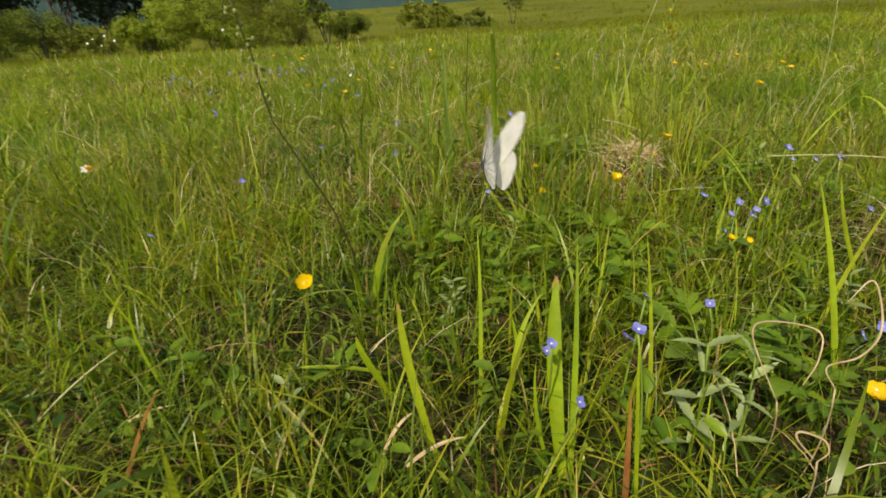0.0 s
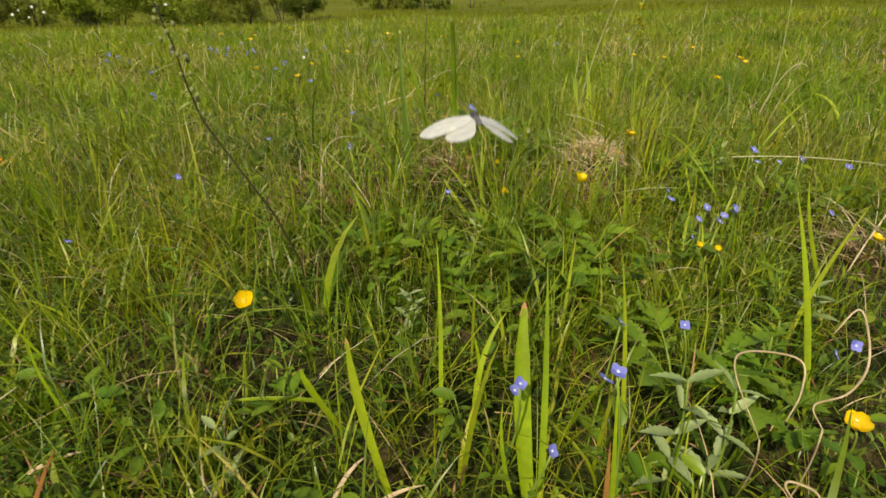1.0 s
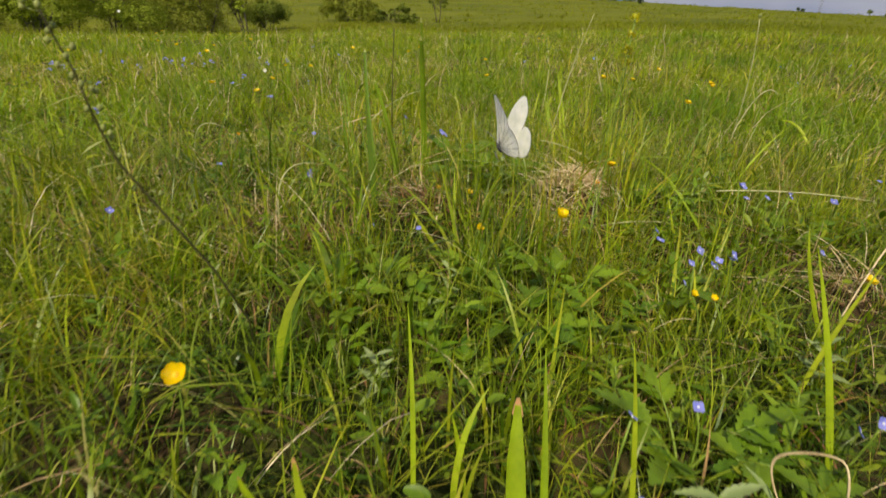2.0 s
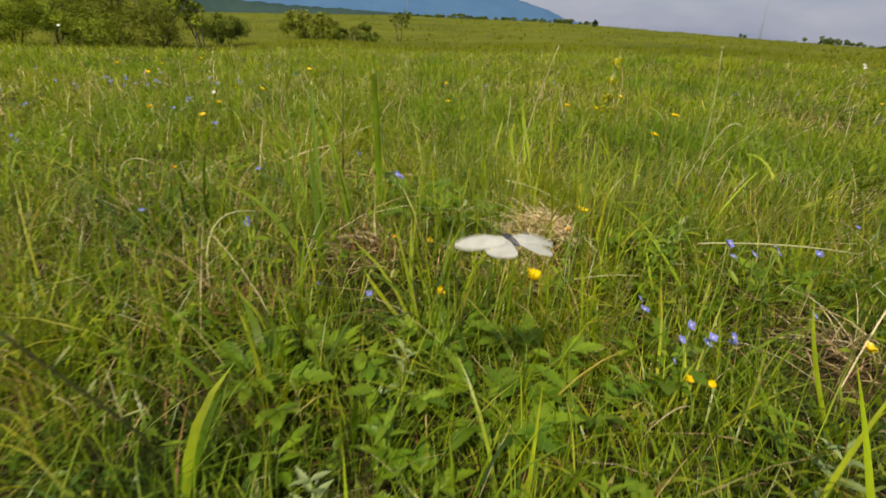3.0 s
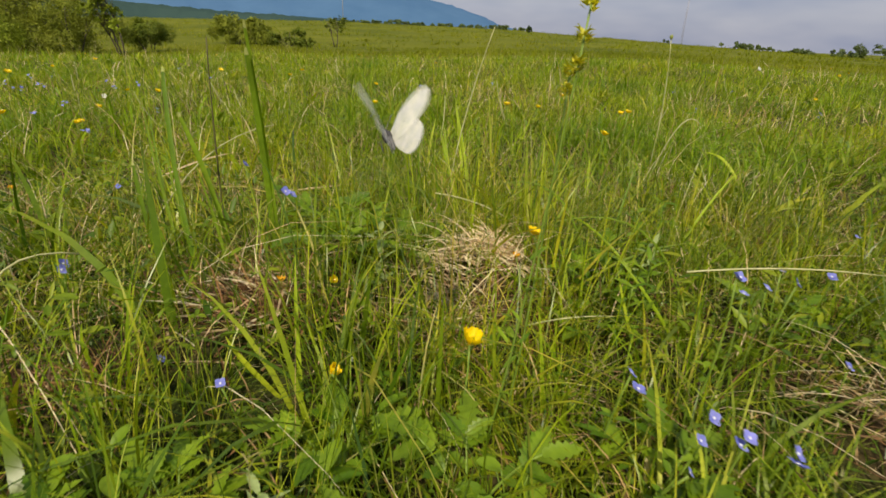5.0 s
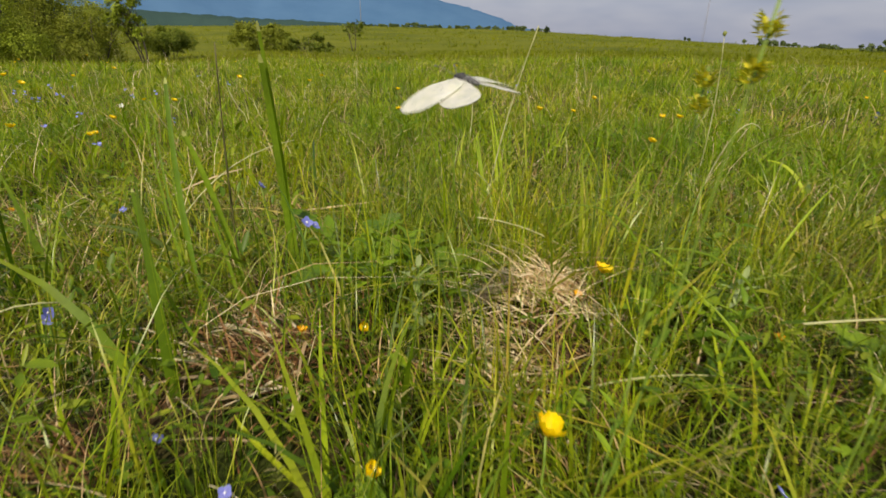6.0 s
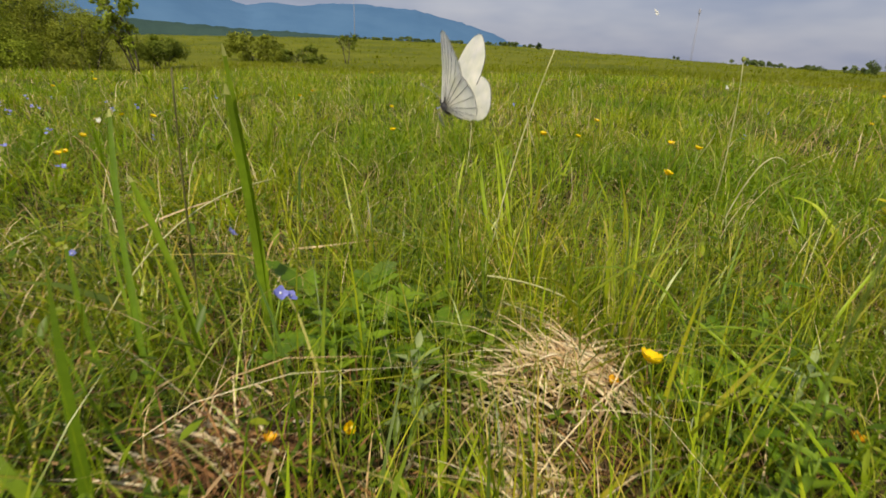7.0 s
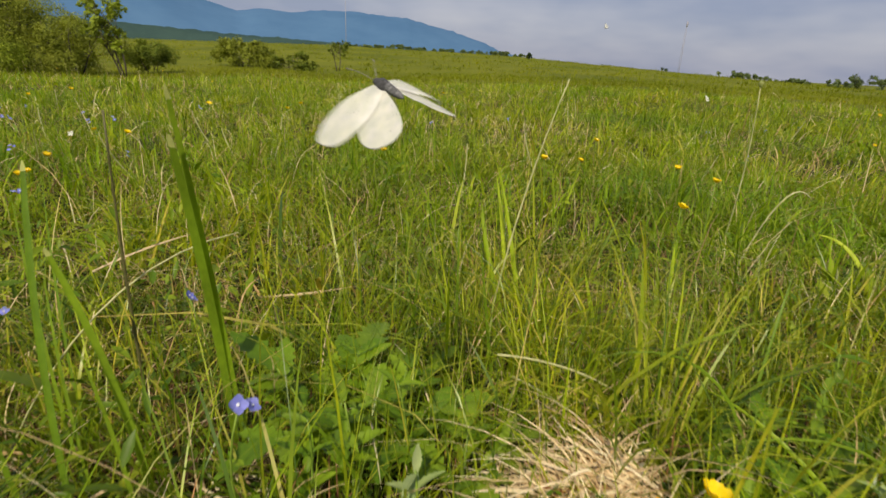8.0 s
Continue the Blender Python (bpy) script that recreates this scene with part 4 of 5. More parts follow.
    buttercup(x, y, land1(x, y) + flower_rng.uniform(0.10, 0.20), flower_rng.uniform(0.8, 1.15), (flower_rng.uniform(-10, 25), flower_rng.uniform(-15, 15)), False, flower_rng.random() < 0.12)

for x, y, z, n, s in ((0.128, 0.238, 0.150, 2, 1.05), (0.164, 0.314, 0.129, 1, 0.85), (0.078, 0.262, 0.125, 2, 0.85), (0.092, 0.232, 0.098, 1, 0.8), (0.235, 0.345, 0.10, 1, 0.8), (0.546, 0.678, 0.126, 1, 1.0), (0.356, 0.621, 0.112, 2, 1.0),
                      (0.145, 0.976, 0.158, 2, 1.0), (-0.082, 0.967, 0.097, 2, 1.0), (0.380, 0.518, 0.127, 2, 1.0), (0.395, 0.554, 0.102, 2, 0.95), (0.694, 0.716, 0.101, 1, 1.0), (0.599, 0.622, 0.068, 1, 0.9), (0.491, 0.667, 0.149, 2, 0.95),
                      (0.572, 0.670, 0.131, 1, 0.95), (0.382, 0.571, 0.107, 2, 0.9), (0.368, 0.566, 0.070, 1, 0.7), (0.507, 0.669, 0.130, 1, 0.8), (0.079, 0.731, 0.083, 1, 0.8), (0.098, 1.163, 0.150, 2, 0.9), (0.385, 0.335, 0.075, 2, 0.9), (0.62, 0.72, 0.115, 1, 0.9),
                      (-0.277, 1.866, 0.090, 3, 1.0), (0.02, 0.83, 0.05, 1, 0.8), (-0.33, 0.80, 0.10, 1, 0.9), (-0.40, 0.62, 0.08, 1, 0.9), (-0.24, 1.02, 0.10, 1, 0.9), (-0.10, 1.30, 0.09, 1, 0.9), (0.86, 0.80, 0.10, 1, 0.9)):
    speedwell(x, y, z, n, s)
for k in range(34):
    if k < 22:
        x, y = -0.9 + flower_rng.gauss(0, 0.42), 3.1 + flower_rng.gauss(0, 0.40)
    else:
        x, y = at_az(flower_rng.uniform(-38, 55), flower_rng.uniform(1.4, 4.5))
    speedwell(x, y, land1(x, y) + flower_rng.uniform(0.07, 0.12), 3, 0.95)


def white_flower(x, y, z, size):
    e = empty("white_flower", Matrix.Translation((x, y, z)))
    flower_stem(e, (0.01, 0.01, land1(x, y) - z - 0.004), (0.01, 0, 0), 0.0009, STEM_GREEN)
    for k in range(5):
        child("petal", PETAL_WHITE, e, pose(0, 0, 0, 50, 10, 0) @ pose(0, 0, 0, 0, 0, 72 * k) @ Matrix.Scale(size, 4))
    tagged(e, "ragged white flower above the grass", "flower", "white flowers in the meadow")


for x, y, z, s in ((-0.438, 2.76, 0.08, 1.0), (-0.635, 0.873, 0.118, 0.8), (-2.74, 4.45, 0.29, 0.8), (-2.67, 4.50, 0.31, 1.2), (-2.62, 4.54, 0.27, 1.2), (-2.70, 4.48, 0.24, 0.8), (-2.78, 4.43, 0.26, 1.2), (-1.80, 4.75, 0.31, 1.2)):
    white_flower(x, y, z, s)


# ---------------------------------------------------------------- single plants and stalks
def broad_blade(foot, top, bow, width, label="long broad green blade of grass", tip=None, material=None, blunt=False):
    """A wide blade with a keeled cross-section."""
    pts = curve_pts(foot, top, bow, 10)
    bm = bmesh.new()
    rows = []
    for i, p in enumerate(pts):
        t = i / 10
        d = (pts[min(i + 1, 10)] - pts[max(i - 1, 0)]).normalized()
        s = d.cross(Vector((-0.55, -0.8, 0.3))).normalized()
        k = s.cross(d)
        w = 0.5 * width * max(0.04, (0.6 + 0.7 * t - 1.28 * t ** 2.4)) if tip is None else 0.5 * width * (0.8 + 0.2 * math.sin(3 * t)) * (1 if i < 10 else 0.8)
        if blunt:
            w = 0.5 * width * (0.30 + 0.70 * math.sin(2.5 * min(1, t + 0.08))) * (1.0, 0.78, 0.40)[max(0, i - 8)]
        rows.append([bm.verts.new(p - s * w), bm.verts.new(p + k * w * 0.45), bm.verts.new(p + s * w)])
    for a, b in zip(rows, rows[1:]):
        for j in range(2):
            bm.faces.new((a[j], a[j + 1], b[j + 1], b[j]))
    e = empty("grass_blade", Matrix.Identity(4))
    part("blade", bm, material or BROAD, e)
    if tip:
        bm = bmesh.new()
        d = pts[-1] - pts[-2]
        s = d.cross(Vector((-0.55, -0.8, 0.3))).normalized()
        ends = [(pts[-1] - d * 0.1, width * 0.36), (pts[-1] + d * 0.10, width * 0.30), (pts[-1] + d * 0.25, width * 0.10)]
        if blunt:
            ends = [(pts[-1] - d * 0.35, width * 0.27), (pts[-1], width * 0.18), (pts[-1] + d * 0.25, width * 0.06)]
        rows = [[bm.verts.new(p - s * w), bm.verts.new(p + s * w)] for p, w in ends]
        for a, b in zip(rows, rows[1:]):
            bm.faces.new((a[0], a[1], b[1], b[0]))
        part("tip", bm, tip, e, "yellowed tip")
    return tagged(e, label, "grass", "broad blades of grass")


def on_land(x, y, dz=-0.004):
    return (x, y, land1(x, y) + dz)


for fx, fy, tx, ty, tz, w, bow in ((-0.002, 0.275, -0.031, 0.296, 0.143, 0.0080, (-0.006, 0, 0.010)), (-0.035, 0.346, -0.075, 0.341, 0.087, 0.0084, (-0.010, 0, 0.012)), (0.091, 0.247, 0.092, 0.315, 0.149, 0.0110, (-0.004, 0, 0.0)),
                                   (0.094, 0.247, 0.110, 0.328, 0.178, 0.0060, (0.002, 0, 0.0)), (0.085, 0.262, 0.069, 0.268, 0.108, 0.0040, (-0.006, 0, 0.006)), (0.353, 0.323, 0.338, 0.393, 0.200, 0.0060, (0.006, 0, 0.0)),
                                   (0.081, 0.392, 0.070, 0.400, 0.065, 0.0058, (0, 0, 0.008)), (0.034, 0.361, 0.039, 0.430, 0.152, 0.0054, (0.002, 0, 0.004)), (0.066, 0.367, 0.101, 0.406, 0.086, 0.0066, (-0.008, 0, 0.010)), (0.141, 0.231, 0.129, 0.238, 0.147, 0.0036, (0.0, 0, 0.0)),
                                   (0.175, 0.300, 0.165, 0.330, 0.180, 0.0042, (0.004, 0, 0)), (-0.269, 0.365, -0.279, 0.366, 0.123, 0.0078, (-0.01, 0, 0.01)), (-0.300, 0.420, -0.340, 0.420, 0.110, 0.0060, (-0.01, 0, 0.02)),
                                   (0.400, 0.420, 0.440, 0.420, 0.170, 0.0050, (-0.006, 0, 0)), (0.520, 0.500, 0.470, 0.530, 0.155, 0.0050, (-0.012, 0, 0.01)), (-0.034, 0.852, -0.041, 0.857, 0.085, 0.0068, (-0.006, 0, 0.004)), (0.137, 0.764, 0.144, 0.825, 0.145, 0.0058, (-0.002, 0, 0)),
                                   (0.121, 0.788, 0.079, 0.804, 0.083, 0.0066, (-0.008, 0, 0.010)), (0.244, 0.868, 0.262, 0.900, 0.088, 0.0064, (0.0, 0, 0.004)), (0.483, 1.324, 0.480, 1.392, 0.169, 0.0090, (0, 0, 0)), (0.513, 1.342, 0.516, 1.422, 0.202, 0.0080, (0.004, 0, 0)),
                                   (0.479, 1.260, 0.454, 1.334, 0.170, 0.0080, (-0.004, 0, 0)), (0.502, 1.270, 0.491, 1.359, 0.221, 0.0070, (0.004, 0, 0)), (0.757, 1.262, 0.778, 1.296, 0.110, 0.0090, (0, 0, 0)), (0.597, 1.214, 0.585, 1.255, 0.096, 0.0080, (0, 0, 0)), (1.105, 1.176, 1.071, 1.281, 0.110, 0.0080, (0.01, 0, 0.03))):
    browned = w > 0.0078 and fy < 0.5
    broad_blade(on_land(fx, fy), (tx, ty, tz), bow, w * (1.15 if fy < 0.5 else 1.2), "broad green blade with a browned tip" if browned else "long broad green blade of grass", THATCH if browned else None, None, browned)
broad_blade((-0.052, 0.362, 0.030), (-0.156, 0.366, 0.038), (0, 0, 0.006), 0.0054, "long broad green blade lying over the grass")
broad_blade(on_land(0.584, 0.813), (0.509, 0.973, 0.110), (-0.01, 0, 0.035), 0.0048, "long bent green blade arching over the grass")
broad_blade(on_land(0.544, 0.732), (0.482, 0.812, 0.114), (-0.01, 0, 0.02), 0.0048, "long bent green blade arching over the grass")
broad_blade(on_land(0.494, 0.752), (0.473, 0.791, 0.106), (-0.006, 0, 0.01), 0.0046, "long bent green blade arching over the grass")
broad_blade(on_land(-0.264, 0.260), (-0.208, 0.263, 0.103), (0.0, 0, 0.006), 0.0070, "reddened dying grass blade", None, STEM_RED)
broad_blade(on_land(0.122, 0.205), (0.118, 0.214, 0.125), (0, 0, 0.004), 0.0055, "reddened dying grass blade", None, STEM_RED)
broad_blade(on_land(0.137, 1.11), (0.119, 1.046, 0.333), (0.002, 0.006, 0.0), 0.0060, "tall upright green blade with cut tip", BUD, BROAD_DEEP)
broad_blade(on_land(0.128, 1.115), (0.118, 1.044, 0.305), (0.003, 0.006, 0.0), 0.0088, "tall upright green blade with cut tip", BUD, BROAD_DEEP)
broad_blade(on_land(0.040, 1.00), (0.022, 1.093, 0.282), (-0.006, 0, 0.0), 0.0070, "upright green blade with cut tip", BUD, BROAD_DEEP)
broad_blade(on_land(0.078, 1.03), (0.037, 1.061, 0.234), (0.008, 0, 0.0), 0.0076, "upright green blade with cut tip", BUD, BROAD_DEEP)
broad_blade(on_land(0.000, 1.04), (-0.024, 1.075, 0.176), (-0.004, 0, 0.0), 0.0070, "upright green blade with cut tip", BUD, BROAD_DEEP)
broad_blade(on_land(0.072, 1.01), (0.047, 1.040, 0.185), (0.004, 0, 0.0), 0.0064, material=BROAD_DEEP)
broad_blade(on_land(0.012, 1.10), (-0.025, 1.19, 0.260), (-0.004, 0, 0.0), 0.0060, material=BROAD_DEEP)
broad_blade(on_land(0.032, 1.06), (0.003, 1.140, 0.205), (-0.004, 0, 0.0), 0.0052, material=BROAD_DEEP)
broad_blade(on_land(0.0, 1.15), (-0.033, 1.28, 0.245), (-0.004, 0, 0.0), 0.0050, material=BROAD_DEEP)
broad_blade(on_land(0.06, 0.90), (0.01, 0.93, 0.19), (-0.006, 0, 0.0), 0.0045, material=BROAD_DEEP)
broad_blade(on_land(0.52, 0.90), (0.40, 0.98, 0.15), (0.03, 0, 0.06), 0.0034, material=BROAD_DEEP)
broad_blade(on_land(0.60, 0.80), (0.44, 0.90, 0.12), (0.03, 0, 0.06), 0.0032, material=BROAD_DEEP)
broad_blade(on_land(0.40, 1.14), (0.375, 1.15, 0.19), (0.0, 0, 0.0), 0.0046, material=BROAD_DEEP)
broad_blade(on_land(0.36, 1.16), (0.37, 1.20, 0.21), (0.0, 0, 0.0), 0.0046, material=BROAD_DEEP)
broad_blade(on_land(0.62, 1.00), (0.70, 1.05, 0.17), (0.0, 0, 0.02), 0.0042, material=BROAD_DEEP)
broad_blade(on_land(0.66, 0.92), (0.78, 0.93, 0.17), (0.0, 0, 0.02), 0.0050)


def dry_stalk(foot, top, bow, radius=0.0011, head=False, label="pale dry grass stalk leaning over the meadow", material=None):
    e = empty("dry_stalk")
    part("stalk", tube(bmesh.new(), curve_pts(foot, top, bow, 10), [radius] * 8 + [radius * 0.7] * 3, 5), material or STEM_PALE, e)
    if head:
        part("seed_head", blob(bmesh.new(), (top[0], top[1], top[2] + 0.006), (0.0045, 0.0045, 0.006), 6, 8, 0.5), BUD, e, "pale dry seed head")
    return tagged(e, label, "stalk", "dry stalks in the meadow")


dry_stalk(on_land(0.43, 1.235), (0.513, 1.24, 0.350), (-0.010, 0, 0.004))
dry_stalk(on_land(1.115, 1.50), (1.102, 1.488, 0.345), (0.012, 0, 0.0), 0.0013, True, "bent dry stalk with a pale seed head")
dry_stalk((0.52, 0.745, 0.118), (0.735, 0.690, 0.112), (0, 0, 0.006), 0.0010, False, "thin pale stalk lying over blue flowers")
dry_stalk(on_land(-0.07, 1.14), (0.144, 1.179, 0.205), (-0.012, 0, 0.045), 0.0009)
dry_stalk(on_land(-0.12, 0.86), (-0.055, 0.95, 0.115), (-0.03, 0, 0.05), 0.0011, False, "arched pale grass stalk")
dry_stalk(on_land(-0.36, 1.28), (-0.28, 1.25, 0.12), (-0.02, 0, 0.05), 0.0011, False, "arched pale grass stalk")
dry_stalk(on_land(0.98, 1.35), (1.06, 1.30, 0.17), (0.0, 0, 0.07), 0.0014, False, "arched pale grass stalk")
dry_stalk(on_land(0.30, 0.83), (0.47, 0.77, 0.06), (0.0, 0, 0.015), 0.0010, False, "thin pale stalk lying in grass")
dry_stalk((0.251, 0.992, 0.05), (0.366, 0.865, 0.05), (0.004, 0, 0.006), 0.0011, False, "pale stalk fallen across dead straw")
dry_stalk((0.384, 1.077, 0.075), (0.422, 0.934, 0.075), (0.004, 0, 0.006), 0.0011, False, "pale stalk fallen across dead straw")
dry_stalk((0.35, 0.997, 0.06), (0.391, 0.907, 0.06), (0.004, 0, 0.006), 0.0011, False, "pale stalk fallen across dead straw")
dry_stalk((0.422, 0.93, 0.05), (0.455, 0.901, 0.05), (0.004, 0, 0.006), 0.0011, False, "pale stalk fallen across dead straw")
dry_stalk((0.346, 1.034, 0.13), (0.46, 1.015, 0.085), (0.004, 0, 0.006), 0.0011, False, "pale stalk fallen across dead straw")
for foot, top, bow in (((-0.071, 1.487, 0.06), (0.071, 1.553, 0.09), (0.005, -0.01, 0.01)), ((0.08, 1.08, 0.02), (0.095, 1.005, 0.015), (0, 0, 0.006)), ((0.048, 1.081, 0.02), (0.11, 1.052, 0.02), (0.002, 0, 0.004)), ((0.005, 1.027, 0.02), (0.065, 1.074, 0.04), (-0.012, 0.01, 0.004)), ((0.149, 1.047, 0.03), (0.179, 0.981, 0.02), (0, 0, 0.004)), ((0.151, 1.37, 0.05), (0.285, 1.345, 0.065), (0, -0.015, 0.004)), ((-0.053, 0.266, 0.02), (-0.024, 0.281, 0.055), (0, -0.004, 0.012)), ((-0.032, 0.259, 0.02), (0.016, 0.257, 0.05), (0, 0, 0.006)), ((-0.29, 0.319, 0.02), (-0.243, 0.326, 0.035), (0, 0, 0.004))):
    broad_blade(foot, top, bow, 0.0042, "withered pale blade lying in the grass", None, STRAW_PALE)
for foot, top, bow in ((on_land(0.123, 1.294), (0.157, 1.343, 0.09), (-0.010, 0, 0.025)), (on_land(-0.066, 1.121), (-0.009, 1.092, 0.055), (-0.006, 0, 0.03))):
    broad_blade(foot, top, bow, 0.0038, "bent pale blade drying in the grass", None, STRAW)
dry_stalk((-0.362, 0.312, 0.030), (-0.305, 0.365, 0.070), (0.0, 0, 0.004), 0.0012, False, "thin pale stalk lying in grass")
for k in range(16):
    a, r = flower_rng.uniform(-40, 55), flower_rng.uniform(1.6, 6.0)
    x, y = at_az(a, r)
    dx, dy = flower_rng.uniform(-0.10, 0.10), flower_rng.uniform(-0.05, 0.05)
    dry_stalk(on_land(x, y), (x + dx, y + dy, land1(x, y) + flower_rng.uniform(0.10, 0.20)), (dx * 0.2, 0, 0.01), 0.0012 + 0.0003 * r)


def curled_tendril(bends, label):
    """A dead grass strand curling through a few bends; its foot hangs to the ground."""
    bends = [Vector(p) for p in bends]
    ends = [2 * bends[0] - bends[1]] + bends + [2 * bends[-1] - bends[-2]]
    pts = []
    for a, b, c, d in zip(ends, ends[1:], ends[2:], ends[3:]):
        for k in range(6):
            t = k / 6
            pts.append(0.5 * (2 * b + (c - a) * t + (2 * a - 5 * b + 4 * c - d) * t * t + (3 * b - a - 3 * c + d) * t ** 3))
    pts.append(bends[-1])
    e = empty("curled_straw")
    part("strand", tube(bmesh.new(), pts, [0.00035 + 0.00042 * math.sin(3.1 * k / len(pts)) for k in range(len(pts))], 5), TENDRIL, e)
    part("stalk", tube(bmesh.new(), curve_pts(on_land(bends[0].x + 0.012, bends[0].y + 0.02), bends[0], (0.006, 0, 0.0), 6), 0.0006, 5), TENDRIL, e)
    tagged(e, label, "straw", "curled dry tendrils")


curled_tendril(((0.233, 0.240, 0.086), (0.225, 0.268, 0.121), (0.241, 0.280, 0.126), (0.280, 0.278, 0.117), (0.272, 0.261, 0.104), (0.253, 0.246, 0.094)), "dry curled strand of dead grass in a wide loop")
curled_tendril(((0.256, 0.224, 0.109), (0.255, 0.234, 0.119), (0.275, 0.235, 0.125), (0.295, 0.246, 0.133), (0.301, 0.258, 0.149), (0.299, 0.269, 0.163), (0.281, 0.263, 0.150)), "dry curled strand of dead grass bent upwards")
curled_tendril(((0.220, 0.182, 0.092), (0.229, 0.186, 0.095), (0.228, 0.191, 0.100), (0.220, 0.199, 0.099), (0.216, 0.196, 0.097), (0.216, 0.181, 0.096)), "dry curled strand of dead grass near the ground")


def lance_herb(x, y, height, pairs, size, seed, pale=False):
    """Upright herb with pairs of toothed lance-shaped leaves."""
    g = random.Random(seed)
    e = empty("lance_leaved_herb", Matrix.Translation(on_land(x, y)))
    top = Vector((g.uniform(-0.01, 0.01), g.uniform(-0.01, 0.01), height))
    part("stem", tube(bmesh.new(), curve_pts((0, 0, 0), top, (0.004, 0, 0), 6), [0.0012] * 4 + [0.0008] * 3, 6), STEM_GREEN, e)
    turn = g.uniform(0, 180)
    for k in range(pairs):
        q = 0.30 + 0.68 * k / max(1, pairs - 1)
        for sgn in (0, 180):
            ln = size * (1.1 - 0.45 * q) * g.uniform(0.85, 1.15)
            v, f, n = [], [], 12
            for i in range(n + 1):
                t = i / n
                w = ln * 0.16 * math.sin(math.pi * min(0.98, 0.05 + 0.93 * t ** 0.8)) * (1.0 if i % 2 else 0.80)
                z = -0.22 * ln * t * t
                v += [(-w, t * ln, z + 0.4 * w), (-0.5 * w, t * ln, z + 0.15 * w), (0, t * ln, z), (0.5 * w, t * ln, z + 0.15 * w), (w, t * ln, z + 0.4 * w)]
            for i in range(n):
                f += [(5 * i + j, 5 * i + j + 1, 5 * i + j + 6, 5 * i + j + 5) for j in range(4)]
            lf = mesh_object("leaf", v, f, HERB_PALE if pale else HERB_ONE, e)
            lf.matrix_basis = Matrix.Translation(top * q) @ pose(0, 0, 0, 0, 0, turn + 84 * k + sgn + g.uniform(-12, 12)) @ pose(0, 0, 0, g.uniform(15, 55), g.uniform(-15, 15), 0)
    tagged(e, "upright herb with pale toothed lance leaves" if pale else "upright herb with narrow green leaves", "plant", "lance-leaved herbs in the grass")


for k, (x, y, h, n, size, pale) in enumerate(((0.185, 0.255, 0.125, 5, 0.034, True), (0.225, 0.262, 0.115, 5, 0.030, True), (0.30, 0.335, 0.095, 5, 0.032, False), (0.335, 0.36, 0.09, 5, 0.034, False), (-0.13, 0.30, 0.075, 4, 0.026, True), (-0.20, 0.42, 0.085, 5, 0.024, False), (-0.11, 0.40, 0.08, 5, 0.022, False),
                                              (0.075, 0.535, 0.070, 5, 0.034, False), (0.22, 0.43, 0.070, 5, 0.034, False), (0.10, 0.62, 0.075, 5, 0.030, True), (0.01, 0.50, 0.065, 5, 0.028, True), (0.31, 0.56, 0.080, 5, 0.030, False), (0.42, 0.47, 0.075, 5, 0.030, False), (0.44, 0.44, 0.075, 5, 0.032, True),
                                              (0.215, 1.00, 0.115, 7, 0.036, False), (0.265, 1.02, 0.105, 6, 0.034, False), (0.24, 0.93, 0.10, 6, 0.032, True), (0.18, 0.99, 0.10, 6, 0.030, False), (0.52, 0.80, 0.105, 6, 0.034, False), (0.57, 0.86, 0.105, 6, 0.034, True), (0.47, 0.78, 0.10, 6, 0.030, False), (0.62, 0.93, 0.11, 6, 0.036, False), (0.70, 0.98, 0.11, 6, 0.034, False), (-0.10, 0.98, 0.09, 6, 0.028, False), (-0.18, 0.72, 0.075, 5, 0.026, False), (-0.28, 0.60, 0.08, 5, 0.028, False))):
    lance_herb(x, y, h, n, size, 500 + k, pale)


def budded_stem():
    """The dark arching stem hung with pale buds."""
    path = [Vector(p) for p in ((-0.112, 0.575, 0.0), (-0.108, 0.545, 0.075), (-0.116, 0.502, 0.151), (-0.136, 0.485, 0.205), (-0.155, 0.470, 0.255), (-0.156, 0.455, 0.290), (-0.155, 0.445, 0.317), (-0.158, 0.438, 0.340), (-0.160, 0.431, 0.362))]
    e = empty("budding_stem")
    part("stem", tube(bmesh.new(), path, [0.0012, 0.0011, 0.0011, 0.0010, 0.0009, 0.0008, 0.0007, 0.0006, 0.0005], 6), STEM_DARK, e)
    g = random.Random(4)
    for k in range(26):
        q = 3.0 + 5.0 * k / 25
        p = path[int(q)].lerp(path[min(8, int(q) + 1)], q - int(q))
        off = Vector((g.uniform(-0.008, 0.008), g.uniform(-0.005, 0.005), g.uniform(-0.003, 0.005)))
        bm = bmesh.new()
        blob(bm, p + off, (0.0017, 0.0017, 0.0022), 5, 7, 0.3, k)
        tube(bm, [p, p + off], 0.0004, 4)
        part("bud", bm, BUD, e)
    for k in range(10):
        q = 1.5 + 0.5 * k
        p = path[int(q)].lerp(path[min(8, int(q) + 1)], q - int(q))
        v, l, s = leaf_arrays(np.array([tuple(p)]), [g.uniform(0, 6.28)], [g.uniform(-0.2, 0.5)], [0.0], [0.022], [0.003])
        ob = array_mesh("leaf", v, l, s, BUD)
        ob.parent = e
    tagged(e, "dark arching wild stem hung with pale buds", "plant")


